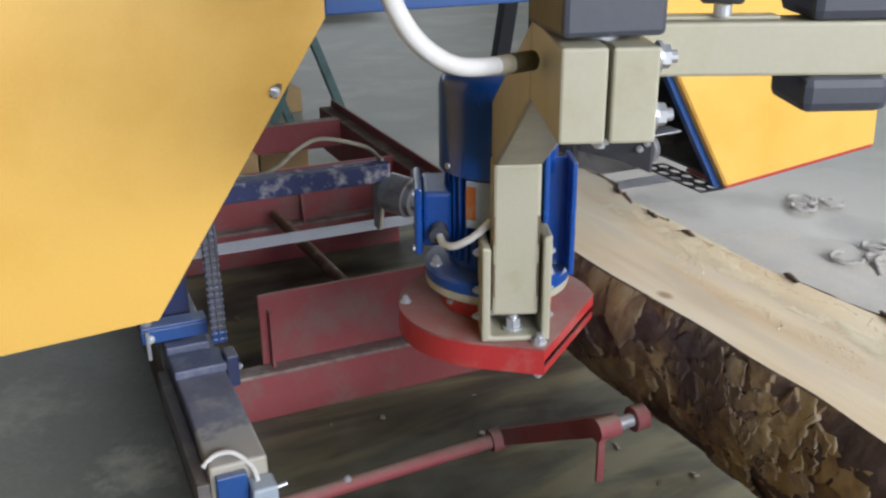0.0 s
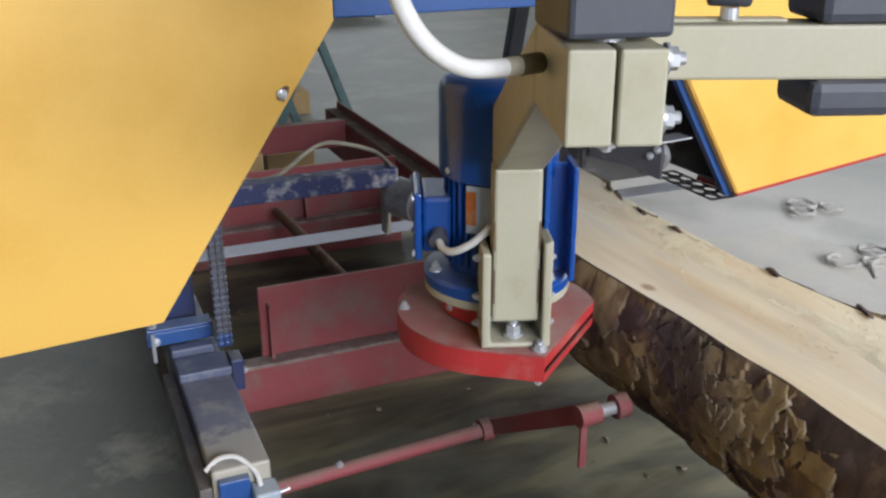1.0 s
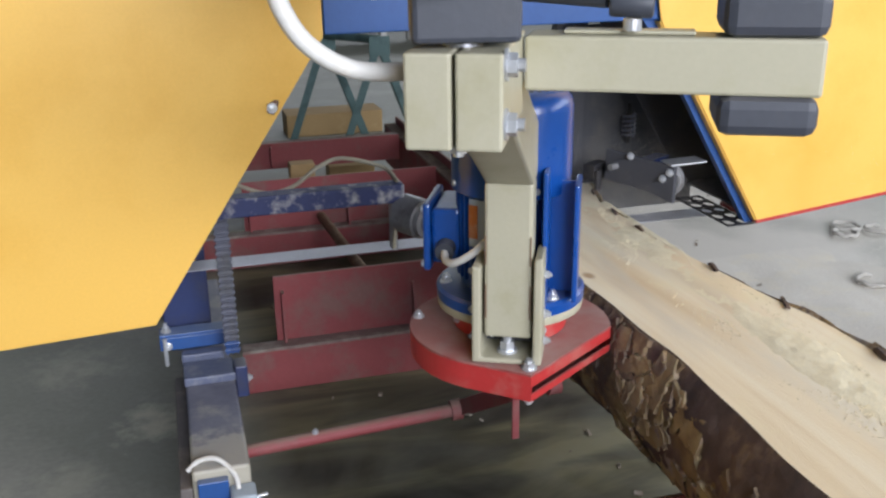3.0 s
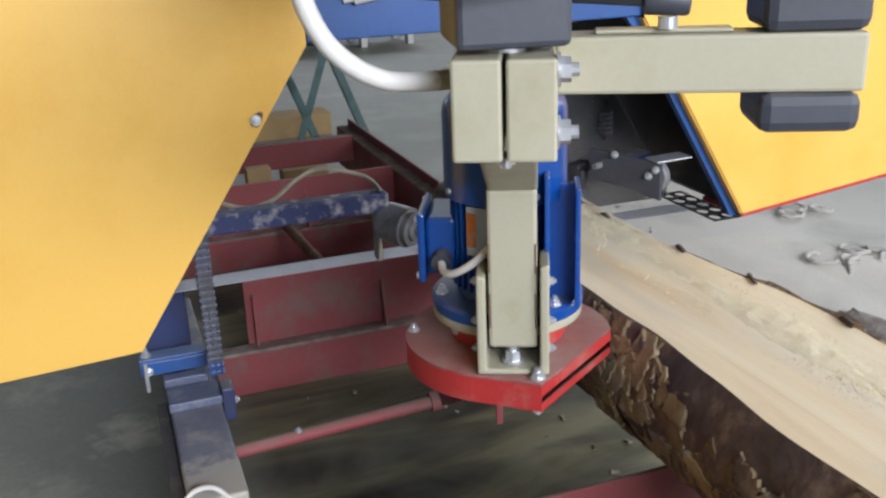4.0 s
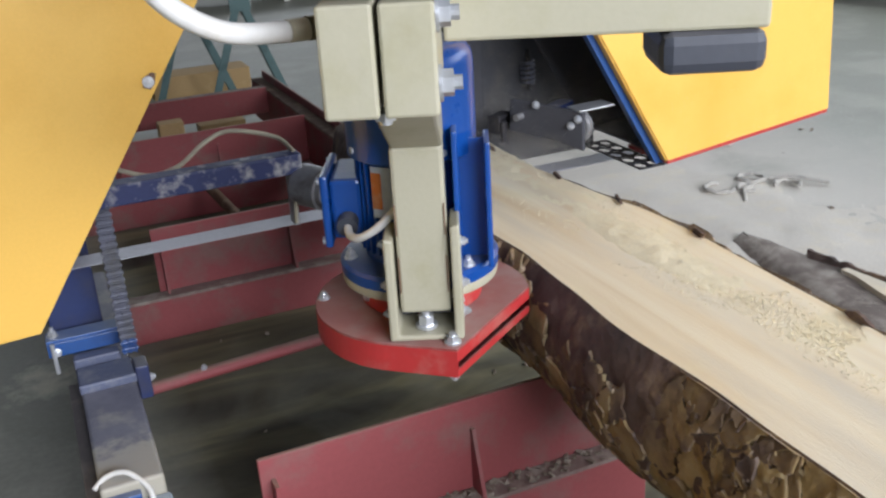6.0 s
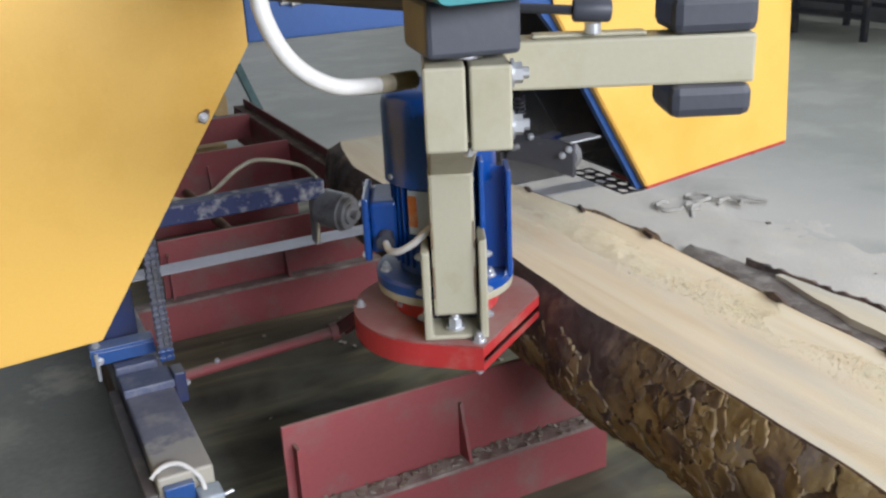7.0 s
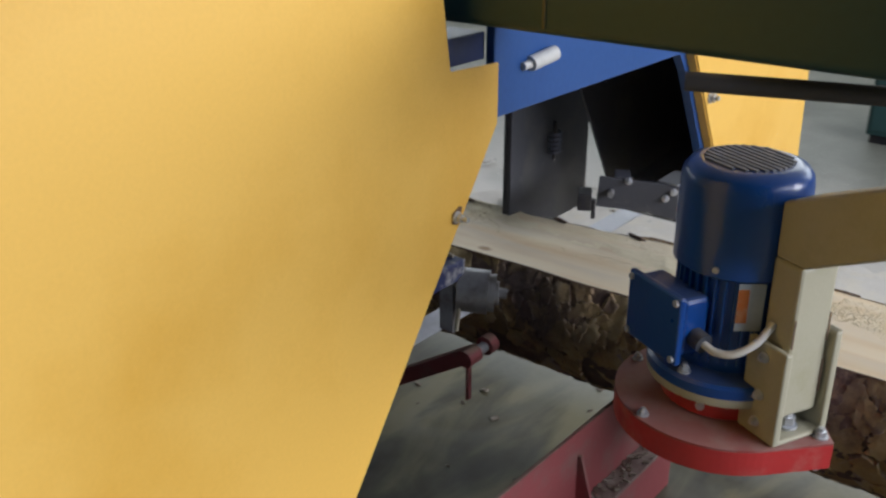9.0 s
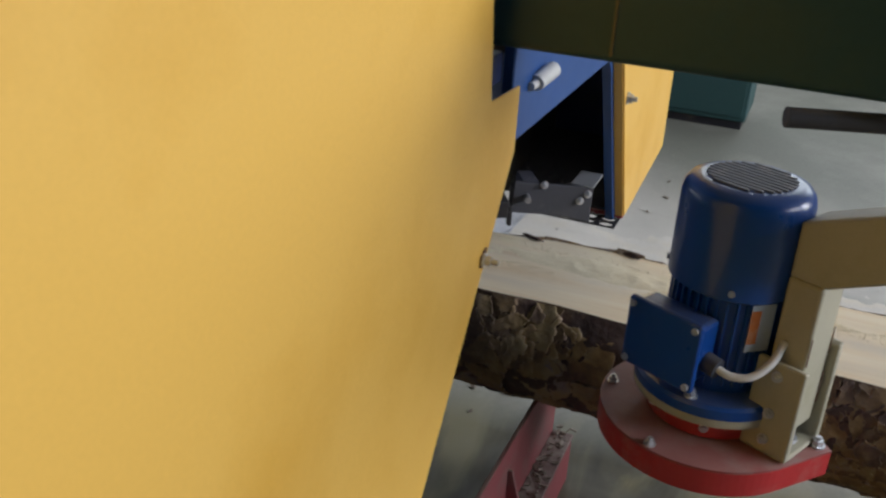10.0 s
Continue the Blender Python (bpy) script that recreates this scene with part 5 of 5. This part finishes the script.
# waney slab on the floor
SLAB_BARK = material("dusty_grey_bark", (0.20, 0.165, 0.145), 0.9, spots=(0.36, 0.32, 0.28), amount=0.6, scale=14, grain=0.25, bump=0.8, fine=70)
slab_thing = tagged(empty("slab_offcut", pose(0.06, 0.0, 0.0)), "waney pine slab with bark edges lying on the concrete", "slab")
bm = bmesh.new()
bmw = bmesh.new()
pv = pw = None
for k in range(60):
    y = 0.15 - k * 0.055
    grow = min(1.0, k / 14)
    w = 0.03 + 0.17 * grow
    e1, e2 = 0.018 * noise.noise((y * 7, 0, 4)), 0.022 * noise.noise((y * 9, 3, 4))
    xl, xr = 2.20 - w + e1, 2.26 + 0.12 * grow + e2
    zt = 0.02 + 0.012 * noise.noise((y * 5, 2, 1))
    prof = [(xl - 0.01, F), (xl, F + 0.03), (xl + 0.05, zt), (xr - 0.04, zt), (xr, F + 0.03), (xr + 0.01, F)]
    v = [bm.verts.new((a, y, b + 0.006 * noise.noise((a * 40, y * 30, b * 40)))) for a, b in prof]
    if pv:
        for c in range(5):
            bm.faces.new((pv[c], v[c], v[c + 1], pv[c + 1]))
    pv = v
    if k > 7:
        g_ = min(1.0, (k - 7) / 10)
        xa, xb = 2.24 - 0.09 * g_ + e1, 2.25 + 0.055 * g_ + e2
        v = [bmw.verts.new(p) for p in ((xa, y, 0.0), (xa, y, 0.040), (xb, y, 0.040), (xb, y, 0.0))]
        if pw:
            for c in range(3):
                bmw.faces.new((pw[c], v[c], v[c + 1], pw[c + 1]))
        pw = v
part("bark_side", bm, SLAB_BARK, slab_thing, "dusty dark bark", smooth=50)
part("wood_face", bmw, WOOD, slab_thing, "pale bare wood")
bm = bmesh.new()
pv = None
for k in range(180):
    y = -0.12 - k * 0.016
    e2 = 0.022 * noise.noise((y * 9, 3, 4))
    x = 2.25 + 0.06 * min(1.0, max(0.0, (k * 0.29 - 1) / 10)) + e2
    top = 0.040 + 0.015 * max(0.0, noise.noise((y * 31, 1, 6)) + 0.35)
    v = [bm.verts.new(p) for p in ((x + 0.001, y, 0.0), (x + 0.004, y, top), (x + 0.02 + 0.01 * noise.noise((y * 40, 2, 2)), y, top - 0.004), (x + 0.045, y, 0.0))]
    if pv:
        for c in range(3):
            bm.faces.new((pv[c], v[c], v[c + 1], pv[c + 1]))
    pv = v
part("bark_tatter", bm, BARK, slab_thing, "ragged dark bark edge")

# chips on the cross beam flange and the floor
bm = bmesh.new()
for k in range(260):
    u = rng.random()
    if u < 0.6:
        p = (rng.uniform(0.35, 1.15), -0.81 - rng.uniform(0.006, 0.054), 0.109)
        s_ = rng.uniform(0.003, 0.009)
    elif u < 0.85:
        p = (rng.uniform(0.3, 1.7), rng.uniform(-1.8, 1.2), F + 0.002)
        s_ = rng.uniform(0.004, 0.014)
    else:
        p = (rng.uniform(1.3, 3.6), rng.uniform(-1.5, 2.5), F + 0.002)
        s_ = rng.uniform(0.004, 0.016)
    m = Matrix.Translation(p) @ pose(0, 0, 0, rng.uniform(-25, 25), rng.uniform(-25, 25), rng.uniform(0, 360))
    box(bm, -s_, s_, -s_ * 0.5, s_ * 0.5, 0, s_ * 0.4, m)
tagged(part("wood_chips", bm, CHIPS), "scattered bark and wood chips on the concrete and beams", "wood chips", kind="stuff")

# sawdust heap thrown out beside the log, spread wider to give the airborne haze
bm = bmesh.new()
gx, gy = 46, 110
grid = []
for j in range(gy + 1):
    line = []
    for i in range(gx + 1):
        x, y = 1.75 + 1.35 * i / gx, -2.4 + 3.5 * j / gy
        u, v = (i / gx - 0.45) * 2.4, (j / gy - 0.6) * 2.3
        h = 0.042 * math.exp(-u * u * 1.8 - v * v * 1.4) + 0.012 * noise.noise((x * 5, y * 4, 3)) + 0.006 * noise.noise((x * 21, y * 19, 5)) - 0.008
        line.append(bm.verts.new((x, y, F + max(-0.003, h))))
    grid.append(line)
for p, q in zip(grid, grid[1:]):
    for i in range(gx):
        bm.faces.new((p[i], p[i + 1], q[i + 1], q[i]))
tagged(part("sawdust_heap", bm, DUST_HEAP, smooth=60), "low heap of pale sawdust beside the log", "sawdust", kind="stuff")

# sawdust flying off the blade
SPRAYS = []
for k in range(3):
    pts, tris = [], []
    for _ in range(30000):
        u = rng.random() ** 1.3
        c = Vector((1.12 + 0.85 * u + rng.gauss(0, 0.06), 0.30 - 0.30 * u + rng.gauss(0, 0.06 + 0.16 * u), 0.66 - 0.35 * u * u + rng.gauss(0, 0.05 + 0.09 * u)))
        if c.z < 0.0:
            continue
        r = rng.uniform(0.00013, 0.00032)
        i = len(pts)
        turn = Euler((rng.uniform(0, 3), rng.uniform(0, 3), rng.uniform(0, 3))).to_matrix()
        pts += [c + turn @ Vector(q) * r for q in ((1, 1, 1), (1, -1, -1), (-1, 1, -1), (-1, -1, 1))]
        tris += [(i, i + 1, i + 2), (i, i + 3, i + 1), (i, i + 2, i + 3), (i + 1, i + 3, i + 2)]
    me = bpy.data.meshes.new("sawdust_spray")
    me.from_pydata(pts, [], tris)
    me.materials.append(HAZE)
    spray = new("sawdust_spray", me)
    spray.parent = carriage
    tagged(spray, "flying haze of pale sawdust specks", kind="stuff")
    SPRAYS.append(spray)

# things far off in the hall
cab = tagged(empty("steel_cabinet", pose(4.95, -0.7, F)), "dark teal painted steel cabinet on the workshop floor", "cabinet")
part("body", boxed(-0.25, 0.25, -0.22, 0.42, 0.05, 1.1), CABINET, cab, bevel=0.006)
part("door", boxed(-0.262, -0.2515, -0.2, 0.40, 0.08, 1.07), CABINET, cab, bevel=0.003)
part("plinth", boxed(-0.23, 0.23, -0.2, 0.4, 0, 0.0495), DARK, cab)
ben = tagged(empty("work_bench", pose(7.3, 4.1, F)), "grey steel work bench by the hall wall", "work bench")
part("top", boxed(-0.4, 0.4, -0.9, 0.9, 0.76, 0.82), DULL, ben, bevel=0.004)
for x in (-0.35, 0.35):
    for y in (-0.8, 0, 0.8):
        part("leg", boxed(x - 0.025, x + 0.025, y - 0.025, y + 0.025, 0, 0.7595), DARK, ben)
part("rail", boxed(-0.37, -0.33, -0.77, 0.77, 0.2, 0.24), DARK, ben, bevel=0.003)
part("rail", boxed(0.33, 0.37, -0.77, 0.77, 0.2, 0.24), DARK, ben, bevel=0.003)

rack = tagged(empty("steel_rack", pose(2.6, 8.3, F)), "low dark steel rack with pale legs by the far wall side", "rack")
part("rail", boxed(-0.9, 0.9, -0.06, 0.06, 0.22, 0.34), DARK, rack, bevel=0.004)
part("rail", boxed(-0.9, 0.9, 0.5, 0.62, 0.22, 0.34), DARK, rack, bevel=0.004)
for x in (-0.8, -0.2, 0.25, 0.8):
    part("leg", boxed(x - 0.035, x + 0.035, -0.055, 0.055, 0, 0.2195), WHITE_CABLE, rack, bevel=0.003)
    part("leg", boxed(x - 0.035, x + 0.035, 0.505, 0.615, 0, 0.2195), WHITE_CABLE, rack, bevel=0.003)
part("board", boxed(-0.85, 0.85, -0.05, 0.6, 0.3405, 0.37), DULL, rack, bevel=0.003)


def motions():
    for k, spray in enumerate(SPRAYS):
        rows = []
        for i in range(41):
            a = i * 1.3 + k * 2.1
            rows.append((i * 0.25, pose(0.05 * math.sin(a), 0.03 * math.cos(a * 0.8), 0.03 * math.sin(a * 1.2 + 1))))
        walk(spray, rows)
    walk(supply, [(t, pose(d, 0, 0)) for t, d in SLIP])
    walk(carriage, [(t, pose(0, y, 0)) for t, y, a in TRAVEL])
    walk(debarker, [(t, pose(HUB[0], HUB[1] + y, HUB[2], 0, 0, TURN + a)) for t, y, a in TRAVEL])


motions()
